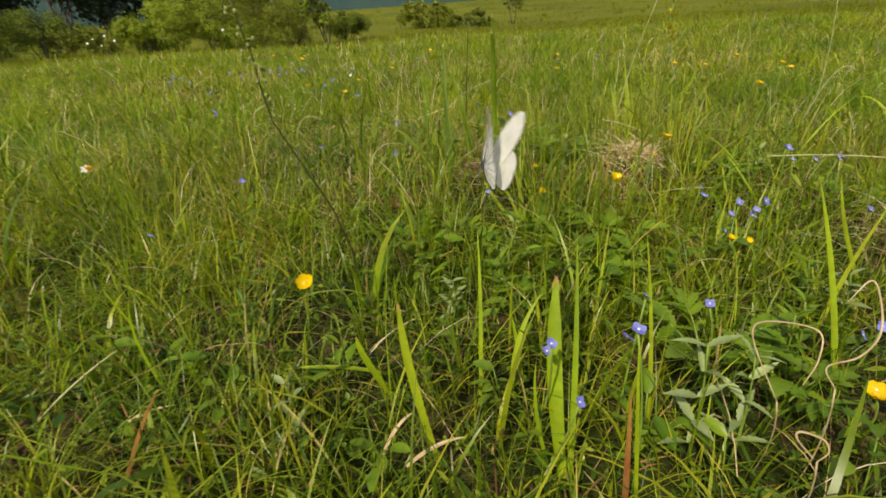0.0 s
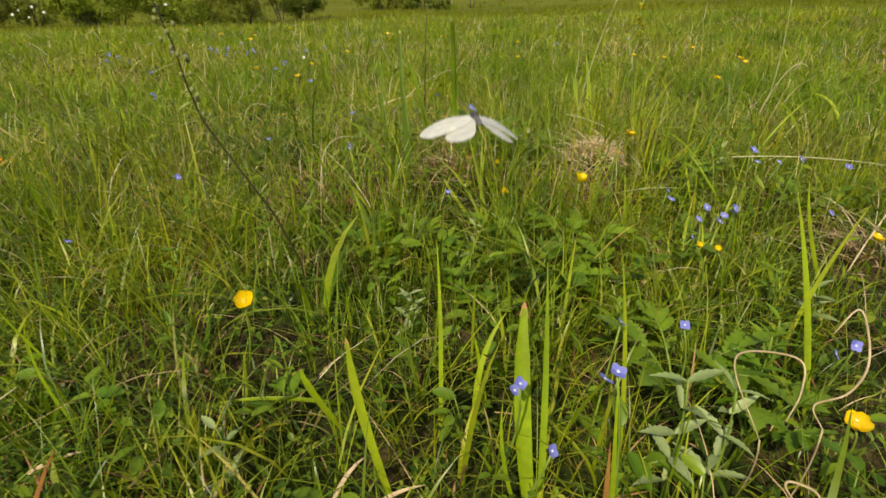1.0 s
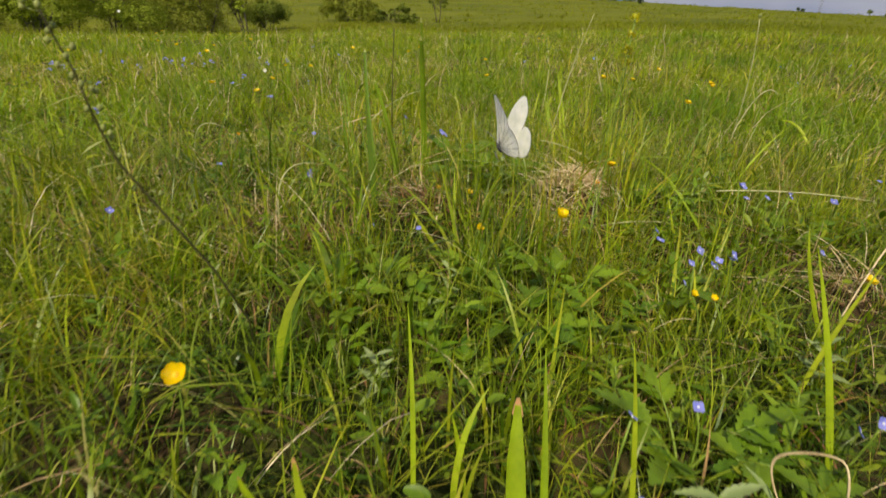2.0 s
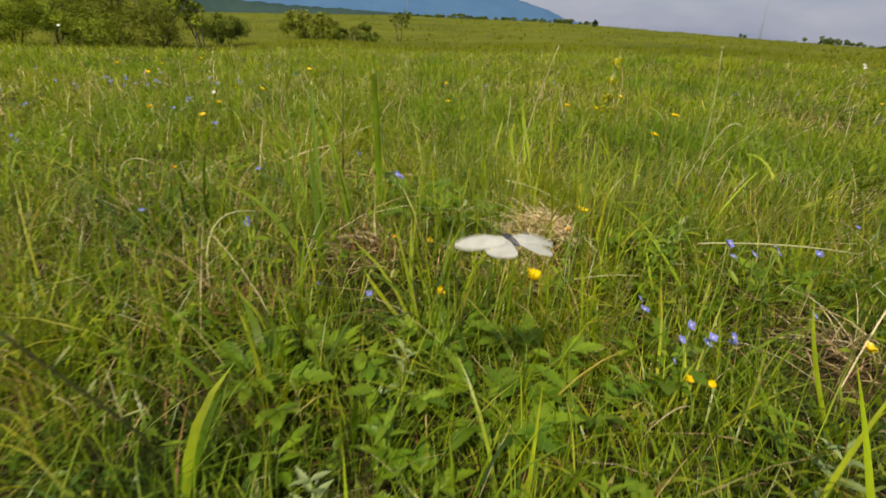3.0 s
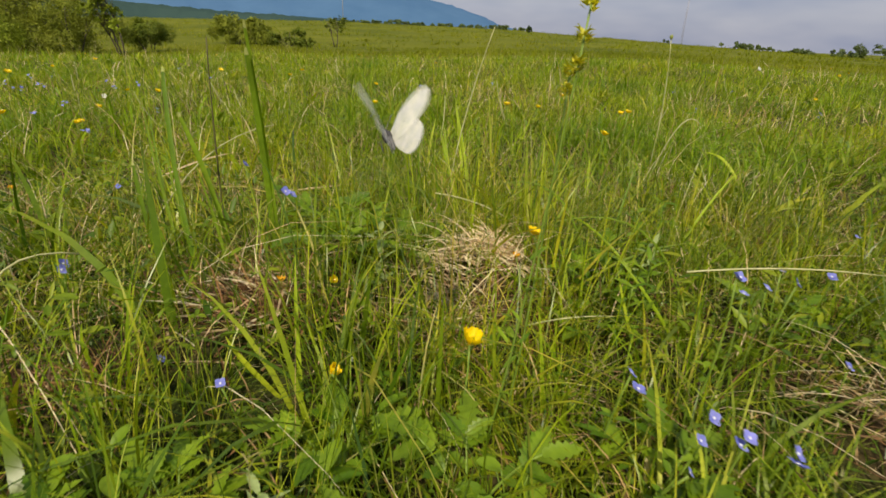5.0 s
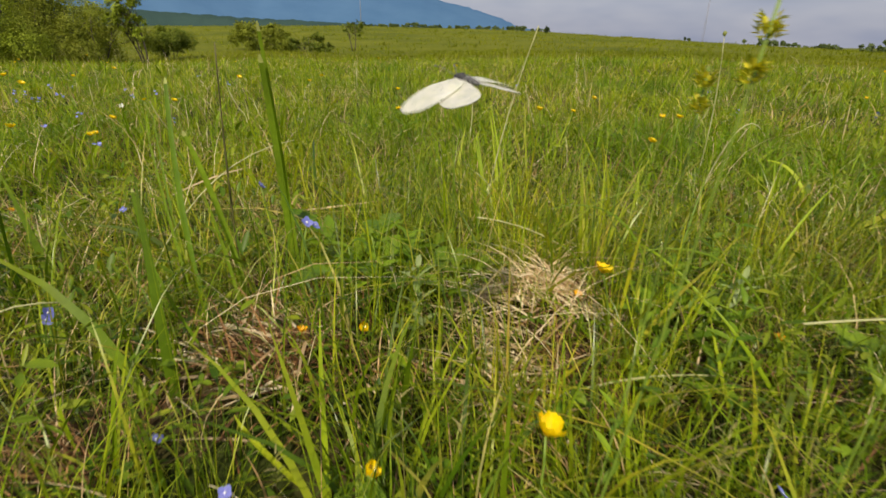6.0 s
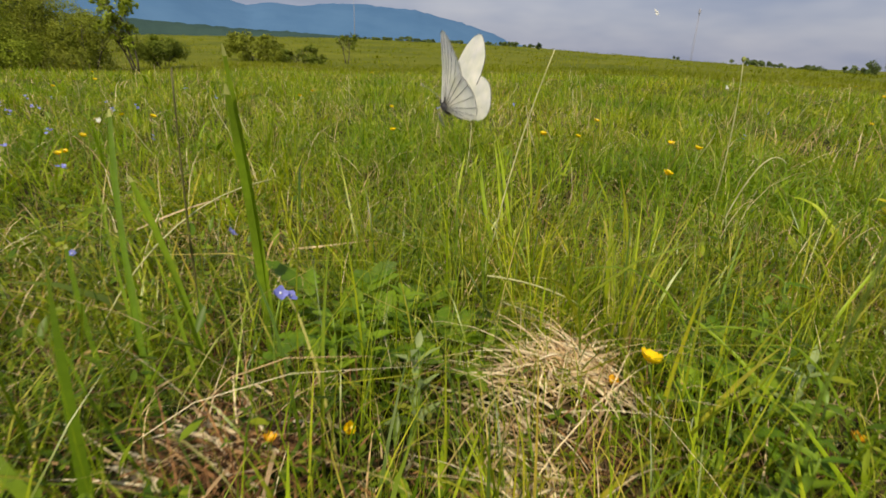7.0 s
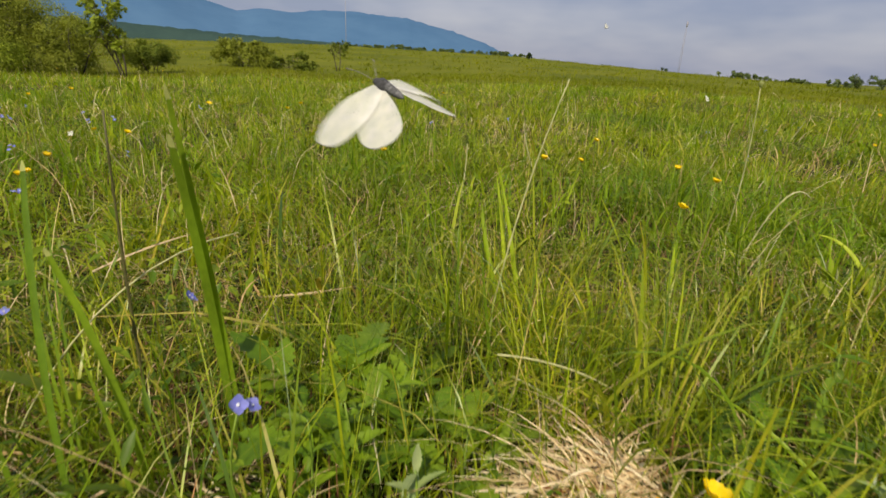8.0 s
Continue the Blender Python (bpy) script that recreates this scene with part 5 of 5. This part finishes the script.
def whorled_plant(foot, top, levels, seed, label):
    """An upright stem with yellow-green whorls of small flowers."""
    e = empty("yellow_whorled_plant")
    part("stem", tube(bmesh.new(), curve_pts(foot, top, (0.004, 0, 0), 8), [0.0008] * 5 + [0.0006] * 4, 6), STEM_GREEN, e)
    g = random.Random(seed)
    f, t = Vector(foot), Vector(top)
    for z in levels:
        q = (z - f.z) / (t.z - f.z)
        c = f.lerp(t, q)
        pts, yaw, pit, ln = [], [], [], []
        for k in range(44):
            a = g.uniform(0, 6.283)
            pts.append((c.x + 0.0024 * math.cos(a), c.y + 0.0024 * math.sin(a), c.z + g.uniform(-0.0040, 0.0030)))
            yaw.append(a - math.pi / 2), pit.append(g.uniform(0.1, 1.3)), ln.append(g.uniform(0.0028, 0.0050))
        v, l, s = leaf_arrays(np.array(pts), yaw, pit, 0.0, ln, 0.0026)
        ob = array_mesh("whorl", v, l, s, WHORL)
        ob.parent = e
    for k in range(8):
        q = 0.15 + 0.06 * k
        c = f.lerp(t, q)
        v, l, s = leaf_arrays(np.array([tuple(c)]), [k * 1.57 + 0.3], [0.6], [0.0], [0.016], [0.004])
        ob = array_mesh("leaf", v, l, s, HERB_ONE)
        ob.parent = e
    tagged(e, label, "plant", "yellow-green whorled plants")


def feathered_plant(x, y, height, leaves, seed, name="leafy_herb", label="leafy green herb with toothed feathered leaves"):
    """Meadow herb: stems bearing paired toothed leaflets."""
    g = random.Random(seed)
    e = empty(name, Matrix.Translation(on_land(x, y)))
    for k in range(leaves):
        a = 6.283 * k / leaves + g.uniform(-0.4, 0.4)
        out = height * g.uniform(0.35, 0.75)
        tip = Vector((math.cos(a) * out, math.sin(a) * out, height * g.uniform(0.65, 1.0)))
        pts = curve_pts((0, 0, 0), tip, (0, 0, 0.15 * height), 8)
        bm = bmesh.new()
        tube(bm, pts, [0.0013] * 5 + [0.0009] * 4, 5)
        stalk = part("leaf_stalk", bm, STEM_GREEN, e)
        for j in (4, 6, 7, 8):
            for sgn in ((-1, 1) if j < 8 else (0,)):
                p, yaw = pts[j], a - math.pi / 2 + sgn * 0.95
                size = height * (0.36 if j < 8 else 0.50) * g.uniform(0.8, 1.15) * (0.7 if j == 4 else 1)
                v, f = [], []
                n = 11
                for i in range(n + 1):
                    t = i / n
                    w = size * 0.27 * math.sin(math.pi * min(0.97, 0.10 + 0.88 * t)) ** 0.8 * (1.0 if i % 2 else 0.62)
                    v += [(-w, t * size, w * 0.3 - 0.15 * size * t * t), (0, t * size, -0.15 * size * t * t), (w, t * size, w * 0.3 - 0.15 * size * t * t)]
                for i in range(n):
                    b = i * 3
                    f += [(b, b + 1, b + 4, b + 3), (b + 1, b + 2, b + 5, b + 4)]
                lf = mesh_object("leaflet", v, f, HERB_ONE, stalk)
                lf.matrix_basis = Matrix.Translation(p) @ pose(0, 0, 0, 0, 0, math.degrees(yaw)) @ pose(0, 0, 0, g.uniform(0, 40), g.uniform(-20, 20), 0)
    tagged(e, label, "plant", "leafy herbs in the grass")


def round_leaved_herb(x, y, n, size, seed):
    g = random.Random(seed)
    e = empty("broadleaf_herb", Matrix.Translation(on_land(x, y)))
    for k in range(n):
        a = g.uniform(0, 6.283)
        h = g.uniform(0.02, 0.06)
        p = Vector((math.cos(a) * g.uniform(0.005, 0.03), math.sin(a) * g.uniform(0.005, 0.03), h))
        part("leaf_stalk", tube(bmesh.new(), curve_pts((0, 0, 0), p, (0, 0, 0.005), 4), 0.0007, 4), STEM_GREEN, e)
        v, f = [], []
        s = size * g.uniform(0.55, 0.95)
        m = 8
        for i in range(m + 1):
            t = i / m
            w = s * 0.27 * math.sin(math.pi * min(0.96, 0.06 + 0.92 * t)) ** 0.6
            for q in (-1, -0.5, 0, 0.5, 1):
                v.append((q * w, t * s, 0.35 * abs(q) * w - 0.18 * s * t * t))
        for i in range(m):
            for j in range(4):
                b = i * 5 + j
                f.append((b, b + 1, b + 6, b + 5))
        lf = mesh_object("leaf", v, f, HERB_ONE, e)
        lf.matrix_basis = Matrix.Translation(p) @ pose(0, 0, 0, 0, 0, math.degrees(a) - 90) @ pose(0, 0, 0, g.uniform(-10, 45), g.uniform(-25, 25), 0)
    tagged(e, "low herb with oval dark green leaves", "plant", "broad-leaved herbs in the grass")


budded_stem()
whorled_plant(on_land(0.262, 0.665), (0.293, 0.633, 0.352), (0.348, 0.333, 0.318), 1, "upright plant with yellow-green whorled flowers")
whorled_plant(on_land(0.300, 0.700), (0.320, 0.688, 0.318), (0.312, 0.300), 2, "upright plant with yellow-green whorled flowers")
dry_stalk(on_land(0.066, 1.11), (0.075, 1.085, 0.322), (-0.003, 0, 0.0), 0.0012, False, "thin straight dark stalk standing in grass", STEM_DARK)

for k, (x, y, h, n) in enumerate(((0.205, 1.075, 0.105, 5), (0.255, 1.050, 0.080, 6), (0.290, 1.11, 0.07, 5), (0.20, 1.10, 0.07, 5), (0.30, 0.985, 0.065, 5), (0.255, 0.365, 0.075, 5), (0.29, 0.31, 0.065, 5), (0.52, 0.87, 0.07, 6), (0.57, 0.93, 0.075, 6), (0.46, 0.80, 0.06, 5), (0.10, 0.50, 0.05, 5), (0.22, 0.55, 0.05, 5), (-0.05, 0.68, 0.05, 5), (0.66, 0.74, 0.07, 6), (0.094, 0.603, 0.060, 5), (0.048, 0.666, 0.066, 5), (0.173, 0.559, 0.072, 5), (0.273, 0.564, 0.060, 5), (0.382, 0.596, 0.066, 5), (0.242, 0.634, 0.072, 5), (0.159, 0.700, 0.060, 5), (-0.028, 0.636, 0.066, 5))):
    feathered_plant(x, y, h, n, 300 + k)
for k, (x, y, n, s) in enumerate(((0.165, 0.285, 5, 0.032), (-0.10, 0.36, 6, 0.024), (-0.19, 0.33, 6, 0.022), (-0.27, 0.36, 6, 0.026), (-0.35, 0.40, 6, 0.024), (0.02, 0.42, 5, 0.022), (0.10, 0.44, 5, 0.024), (0.19, 0.47, 5, 0.022), (-0.02, 0.55, 6, 0.024), (0.06, 0.60, 6, 0.026), (0.14, 0.64, 5, 0.026), (0.17, 0.70, 6, 0.030),
                                 (0.19, 0.76, 4, 0.026), (0.00, 0.70, 6, 0.026), (0.27, 0.62, 5, 0.024), (-0.12, 0.78, 5, 0.024), (0.30, 0.46, 5, 0.024), (0.40, 0.62, 5, 0.022), (0.23, 0.84, 4, 0.026), (0.34, 0.80, 5, 0.024), (0.46, 0.74, 5, 0.022), (0.055, 0.34, 4, 0.022), (-0.05, 0.27, 5, 0.024), (0.21, 0.24, 4, 0.024), (0.30, 0.22, 5, 0.028), (0.38, 0.27, 5, 0.026))):
    round_leaved_herb(x, y, n, s, 400 + k)


# ---------------------------------------------------------------- butterflies
FORE = ((0, 0.0030), (0.008, 0.0074), (0.017, 0.0108), (0.026, 0.0124), (0.0325, 0.0118), (0.0354, 0.0090), (0.0351, 0.0052), (0.0332, 0.0004), (0.0298, -0.0052), (0.0243, -0.0092), (0.0175, -0.0112), (0.0105, -0.0112), (0.0040, -0.0080), (0.0, -0.0030))
HIND = ((0, 0.0010), (0.007, 0.0016), (0.0145, -0.0014), (0.0200, -0.0070), (0.0224, -0.0138), (0.0215, -0.0200), (0.0182, -0.0252), (0.0136, -0.0284), (0.0090, -0.0284), (0.0052, -0.0240), (0.0022, -0.0156), (0.000, -0.0060))


def wing(outline, side, name, parent, scale, veins):
    """A thin, slightly cambered wing, with raised veins below it."""
    def lift(x, y):
        return scale * (0.0022 * math.sin(math.pi * min(1, abs(x) / 0.034)) + 0.00010 * math.sin(600 * y + 200 * x))
    mid = (sum(p[0] for p in outline) / len(outline), sum(p[1] for p in outline) / len(outline))
    fine = []
    n = len(outline)
    for i in range(n):
        p0, p1, p2, p3 = outline[i - 1], outline[i], outline[(i + 1) % n], outline[(i + 2) % n]
        for t in (0, 0.33, 0.67):
            q = [0.5 * (2 * b + (c - a) * t + (2 * a - 5 * b + 4 * c - d) * t * t + (3 * b - a - 3 * c + d) * t ** 3) for a, b, c, d in zip(p0, p1, p2, p3)]
            fine.append(q)
    rings = (1.0, 0.75, 0.5, 0.25)
    v, f = [], []
    m = len(fine)
    for k in rings:
        for x, y in fine:
            px, py = mid[0] + (x - mid[0]) * k, mid[1] + (y - mid[1]) * k
            v.append((side * px * scale, py * scale, lift(px, py)))
    v.append((side * mid[0] * scale, mid[1] * scale, lift(*mid)))
    for k in range(len(rings) - 1):
        for j in range(m):
            f.append((k * m + j, k * m + (j + 1) % m, (k + 1) * m + (j + 1) % m, (k + 1) * m + j))
    for j in range(m):
        f.append((3 * m + j, 3 * m + (j + 1) % m, 4 * m))
    ob = mesh_object(name, v, f, WING, parent)
    for tx, ty, bend in veins:
        bm, pts = bmesh.new(), []
        for k in range(7):
            q = k / 6
            x, y = tx * q, ty * q + bend * math.sin(math.pi * q)
            pts.append((side * x * scale, y * scale, lift(x, y) - 0.00014 * scale))
        tube(bm, pts, [q * scale for q in (0.00012, 0.00012, 0.00012, 0.00013, 0.00013, 0.00013, 0.00013)], 5)
        part("vein", bm, VEIN, ob, "thin dark wing vein")
    rim = [(side * x * scale, y * scale, lift(x, y) - 0.00012 * scale) for x, y in fine[12:3 * (n - 4)]]
    part("wing_rim", tube(bmesh.new(), rim, 0.00018 * scale, 4), VEIN, ob, "dusky wing margin")
    return ob


def butterfly(name, label, scale=1.0):
    e = empty(name)
    bm = bmesh.new()
    blob(bm, (0, 0.001 * scale, 0), (0.0031 * scale, 0.0054 * scale, 0.0034 * scale), 8, 12, 0.25)
    part("thorax", bm, BODY, e)
    bm = bmesh.new()
    pts = [(0, -0.003 * scale - 0.0012 * scale * k, 0.0010 * scale - 0.00006 * scale * k) for k in range(11)]
    rad = [0.0019, 0.0021, 0.0019, 0.0020, 0.0018, 0.0019, 0.0016, 0.0016, 0.0013, 0.0010, 0.0004]
    tube(bm, pts, [r * scale for r in rad], 10)
    part("abdomen", bm, FUR, e, "dark grey ringed abdomen")
    head = part("head", blob(bmesh.new(), (0, 0.0068 * scale, 0.0002 * scale), (0.0016 * scale, 0.0016 * scale, 0.0016 * scale), 7, 10, 0.1), BODY, e)
    for s in (-1, 1):
        bm = bmesh.new()
        tip = Vector((s * 0.0065, 0.0195, 0.0040)) * scale
        tube(bm, curve_pts((s * 0.0007 * scale, 0.0078 * scale, 0.0008 * scale), tip, (0, 0, 0.0008 * scale), 6), 0.00016 * scale, 5)
        blob(bm, tip, (0.0004 * scale, 0.0010 * scale, 0.0004 * scale), 5, 6)
        part("antenna", bm, VEIN, head)
        for y in (0.003, 0.001, -0.001):
            bm = bmesh.new()
            tube(bm, [Vector((s * 0.0012, y, -0.0018)) * scale, Vector((s * 0.0030, y + 0.001, -0.0050)) * scale, Vector((s * 0.0026, y - 0.003, -0.0085)) * scale], 0.00020 * scale, 4)
            part("leg", bm, VEIN, e)
    fv = ((0.0312, 0.0114, 0.0022), (0.0344, 0.0086, 0.0016), (0.0341, 0.0050, 0.0010), (0.0319, 0.0006, 0.0004), (0.0282, -0.0038, 0.0), (0.0228, -0.0070, -0.0004), (0.0140, -0.0090, -0.0006))
    hv = ((0.0194, -0.0076, 0.0014), (0.0217, -0.0140, 0.0010), (0.0208, -0.0198, 0.0002), (0.0177, -0.0247, -0.0004), (0.0134, -0.0277, -0.0006), (0.0091, -0.0276, -0.0004), (0.0054, -0.0234, 0.0))
    wings = []
    for s in (-1, 1):
        hw = wing(HIND, s, "hindwing", e, scale, hv)
        fw = wing(FORE, s, "forewing", e, scale, fv)
        wings.append((s, fw, hw))
    tagged(e, label, "butterfly")
    return e, wings


hero, hero_wings = butterfly("butterfly", "white butterfly with dark veins and grey body, flying low")
stray, stray_wings = butterfly("butterfly", "far white butterfly fluttering over the grass")
high, high_wings = butterfly("butterfly", "far white butterfly fluttering against the sky")

FLIGHT = (
    (0.0, 0.0329, 0.2547, 0.2607, 25, 11, 9), (0.1, 0.0385, 0.2627, 0.2588, 22, 7, 9), (0.2, 0.0430, 0.2796, 0.2596, 11, 6, 14), (0.3, 0.0438, 0.2837, 0.2663, 10, 7, 7),
    (0.4, 0.0458, 0.2916, 0.2693, 11, 6, 7), (0.5, 0.0472, 0.3102, 0.2687, 17, 7, 10), (0.6, 0.0479, 0.3117, 0.2692, 31, 8, 6), (0.7, 0.0487, 0.3248, 0.2677, 30, 8, 9),
    (0.8, 0.0521, 0.3338, 0.2652, 23, 6, 8), (0.9, 0.0598, 0.3590, 0.2653, 9, 5, 11), (1.0, 0.0606, 0.3549, 0.2746, 8, 5, 8), (1.1, 0.0665, 0.3643, 0.2809, 5, 5, 5),
    (1.2, 0.0707, 0.3727, 0.2822, 4, 5, 11), (1.5, 0.0847, 0.3990, 0.2827, 1, 5, 11), (1.9, 0.1033, 0.4340, 0.2693, 12, 4, 11), (2.3, 0.1218, 0.4692, 0.2619, 7, 3, 10),
    (2.4, 0.1247, 0.4743, 0.2655, 4, 1, 9), (2.5, 0.1302, 0.4753, 0.2660, 4, -4, 7), (2.6, 0.1352, 0.4804, 0.2649, 10, -2, 10), (2.7, 0.1340, 0.4768, 0.2601, 16, 1, 4),
    (2.8, 0.1388, 0.4811, 0.2553, 13, 3, 5), (2.9, 0.1474, 0.5005, 0.2437, 9, 5, 6), (3.0, 0.1582, 0.5077, 0.2401, 0, 5, 8), (3.1, 0.1671, 0.5179, 0.2347, -1, 6, 7),
    (3.2, 0.1787, 0.5333, 0.2286, 1, 6, 11), (3.3, 0.1794, 0.5393, 0.2245, 22, -9, 14), (3.4, 0.1848, 0.5430, 0.2206, 5, -11, 17), (3.5, 0.1839, 0.5525, 0.2223, -1, -16, 12),
    (3.6, 0.1885, 0.5707, 0.2210, 6, -15, 13), (3.7, 0.1893, 0.5866, 0.2191, 16, -15, 15), (3.8, 0.1937, 0.6008, 0.2150, 21, -11, 13), (3.9, 0.1892, 0.6048, 0.2122, 17, -6, 10),
    (4.0, 0.1865, 0.6131, 0.2144, 11, -3, 13), (4.1, 0.1793, 0.6072, 0.2204, -1, -3, 9), (4.2, 0.1793, 0.6115, 0.2263, 6, 0, 9), (4.5, 0.1862, 0.6390, 0.2463, 22, 1, 7),
    (4.9, 0.1954, 0.6758, 0.2697, 20, 2, 4), (5.3, 0.2045, 0.7126, 0.2851, 19, 4, 1), (5.4, 0.2090, 0.7205, 0.2937, 21, 5, 3), (5.5, 0.2171, 0.7314, 0.3025, 22, 9, 11),
    (5.6, 0.2235, 0.7521, 0.3058, 19, 10, 13), (5.7, 0.2220, 0.7502, 0.3057, 18, 12, 13), (5.8, 0.2198, 0.7454, 0.3035, 27, 10, 12), (5.9, 0.2261, 0.7614, 0.3015, 15, 3, 14),
    (6.0, 0.2265, 0.7600, 0.3078, 7, -1, 15), (6.1, 0.2267, 0.7624, 0.3151, 18, 7, 8), (6.2, 0.2302, 0.7745, 0.3177, 25, 15, 20), (6.3, 0.2290, 0.7839, 0.3143, 25, 15, 16),
    (6.4, 0.2219, 0.7763, 0.3159, 30, 19, 12), (6.5, 0.2311, 0.8077, 0.3113, 9, 11, 12), (6.6, 0.2277, 0.8060, 0.3114, 17, 8, 19), (6.7, 0.2311, 0.8170, 0.3178, 13, 5, 10),
    (6.8, 0.2356, 0.8315, 0.3192, 17, 5, 12), (6.9, 0.2389, 0.8512, 0.3164, 21, 4, 14), (7.0, 0.2351, 0.8487, 0.3143, 17, 2, 11), (7.1, 0.2373, 0.8618, 0.3097, 16, 3, 10),
    (7.2, 0.2400, 0.8714, 0.3147, 7, 2, 17), (7.3, 0.2401, 0.8796, 0.3215, 17, 0, 10), (7.4, 0.2425, 0.8861, 0.3264, 21, -3, 13), (7.5, 0.2459, 0.9023, 0.3255, 23, -9, 20),
    (7.6, 0.2434, 0.9066, 0.3260, 29, -12, 11), (7.7, 0.2449, 0.9217, 0.3285, 11, -20, 16), (7.8, 0.2378, 0.9201, 0.3345, 7, -23, 1), (7.9, 0.2282, 0.9194, 0.3442, 11, -21, 8),
    (8.0, 0.2204, 0.9168, 0.3495, 15, -18, 14),
)
FLAP_LEFT = (80, 51, 18, -31, -30, 32, 73, 62, 45, -2, -26, -26, 9, 52, 76, 56, 22, -14, -10, 42, 76, 60, 30, -4, -24, -16, 31, 75, 62, 29, -10, -21, 29, 65, 34, -8, -25, 6, 63, 59, 38, -9, -34, 10, 58, 76, 46, 2, -30, -6, 58, 75, 30, -37, -51, -27, 18, 83, 68, 19, -27, -53, -16, 75, 90, 51, 14, -38, -35, 39, 77, 37, -5, -54, -38, 68, 73, 21, -27, -54, -36)
FLAP_RIGHT = (73, 49, 18, -31, -28, 29, 71, 58, 44, -1, -26, -27, 7, 52, 76, 56, 22, -14, -10, 42, 76, 60, 30, -10, -27, -10, 32, 74, 59, 27, -9, -26, 16, 73, 38, -3, -22, 9, 67, 58, 33, -7, -38, 10, 58, 76, 46, 2, -30, -6, 58, 75, 30, -30, -46, -28, 19, 77, 65, 26, -13, -54, -25, 69, 88, 52, 16, -35, -34, 41, 78, 39, -8, -58, -39, 66, 77, 28, -16, -52, -35)
SWEEP = (6, 11, 9, 10, 12, 18, 12, 12, 10, 10, 7, 9, 16, 8, 8, 8, 8, 8, 8, 8, 8, 8, 8, 7, 10, 13, 17, 10, 11, 10, 8, 10, 19, 15, 11, 8, 9, 10, 15, 14, 22, 10, 13, 8, 8, 8, 8, 8, 8, 8, 8, 8, 8, 7, 11, 14, 16, 18, 13, 9, 7, 8, 16, 22, 14, 19, 11, 7, 9, 14, 13, 7, 11, 7, 7, 15, 5, 3, -6, -6, -6)     # degrees above level and back, every tenth of a second
STRAY = ((0.0, 7.335, 5.263, -0.623, 70), (1.0, 7.160, 4.821, -0.496, 70), (2.0, 6.378, 4.727, -0.086, 70), (3.0, 5.430, 4.648, 0.182, 70), (3.5, 5.255, 4.564, 0.141, 70), (4.0, 5.181, 4.450, 0.136, 70), (5.5, 4.913, 4.692, 0.138, 70), (6.0, 4.815, 4.795, 0.099, 70), (6.5, 4.683, 4.869, 0.080, 70), (7.0, 4.573, 4.878, 0.109, 70), (7.5, 4.541, 4.886, 0.119, 70), (8.0, 4.467, 4.939, 0.143, 70))
HIGH = ((0.0, 7.896, 5.833, 2.064, 80), (2.5, 7.082, 4.729, 1.995, 80), (4.0, 6.048, 4.156, 1.697, 80), (5.5, 4.783, 4.382, 0.900, 80), (6.0, 4.200, 4.606, 0.791, 80), (6.5, 3.717, 4.777, 0.773, 80), (7.0, 3.519, 4.817, 0.761, 80), (7.5, 3.351, 4.877, 0.737, 80), (8.0, 3.156, 4.959, 0.727, 80))


# ---------------------------------------------------------------- what moves
def flutter(wings, left, right, sweep):
    """Key both pairs of wings; a middle row where a beat is fast."""
    for s, fw, hw in wings:
        beat = right if s > 0 else left
        times = []
        for k, a in enumerate(beat):
            times.append((k / 10, a, sweep[k]))
            if k < 80 and abs(beat[k + 1] - a) > 70:
                times.append(((k + 0.5) / 10, 0.5 * (a + beat[k + 1]), 0.5 * (sweep[k] + sweep[k + 1])))
        walk(fw, [(t, pose(0.0022 * s, 0.0010, 0.0003, 0, -s * a, 0) @ pose(0, 0, 0, 0, 0, -s * b)) for t, a, b in times])
        walk(hw, [(t, pose(0.0020 * s, -0.0005, -0.0001, 0, -s * (a - 3.5), 0) @ pose(0, 0, 0, 0, 0, -s * b * 0.25)) for t, a, b in times])


def motions():
    walk(hero, [(t, pose(x, y, z, a, b, c)) for t, x, y, z, a, b, c in FLIGHT])
    flutter(hero_wings, FLAP_LEFT, FLAP_RIGHT, SWEEP)
    for thing, wings, way, phase in ((stray, stray_wings, STRAY, 0.0), (high, high_wings, HIGH, 1.4)):
        walk(thing, [(t, pose(x, y, z, 12, -48, c)) for t, x, y, z, c in way])
        beat = [18 + 34 * math.sin(k * 1.02 + phase) for k in range(81)]
        flutter(wings, beat, beat, [4] * 81)


motions()
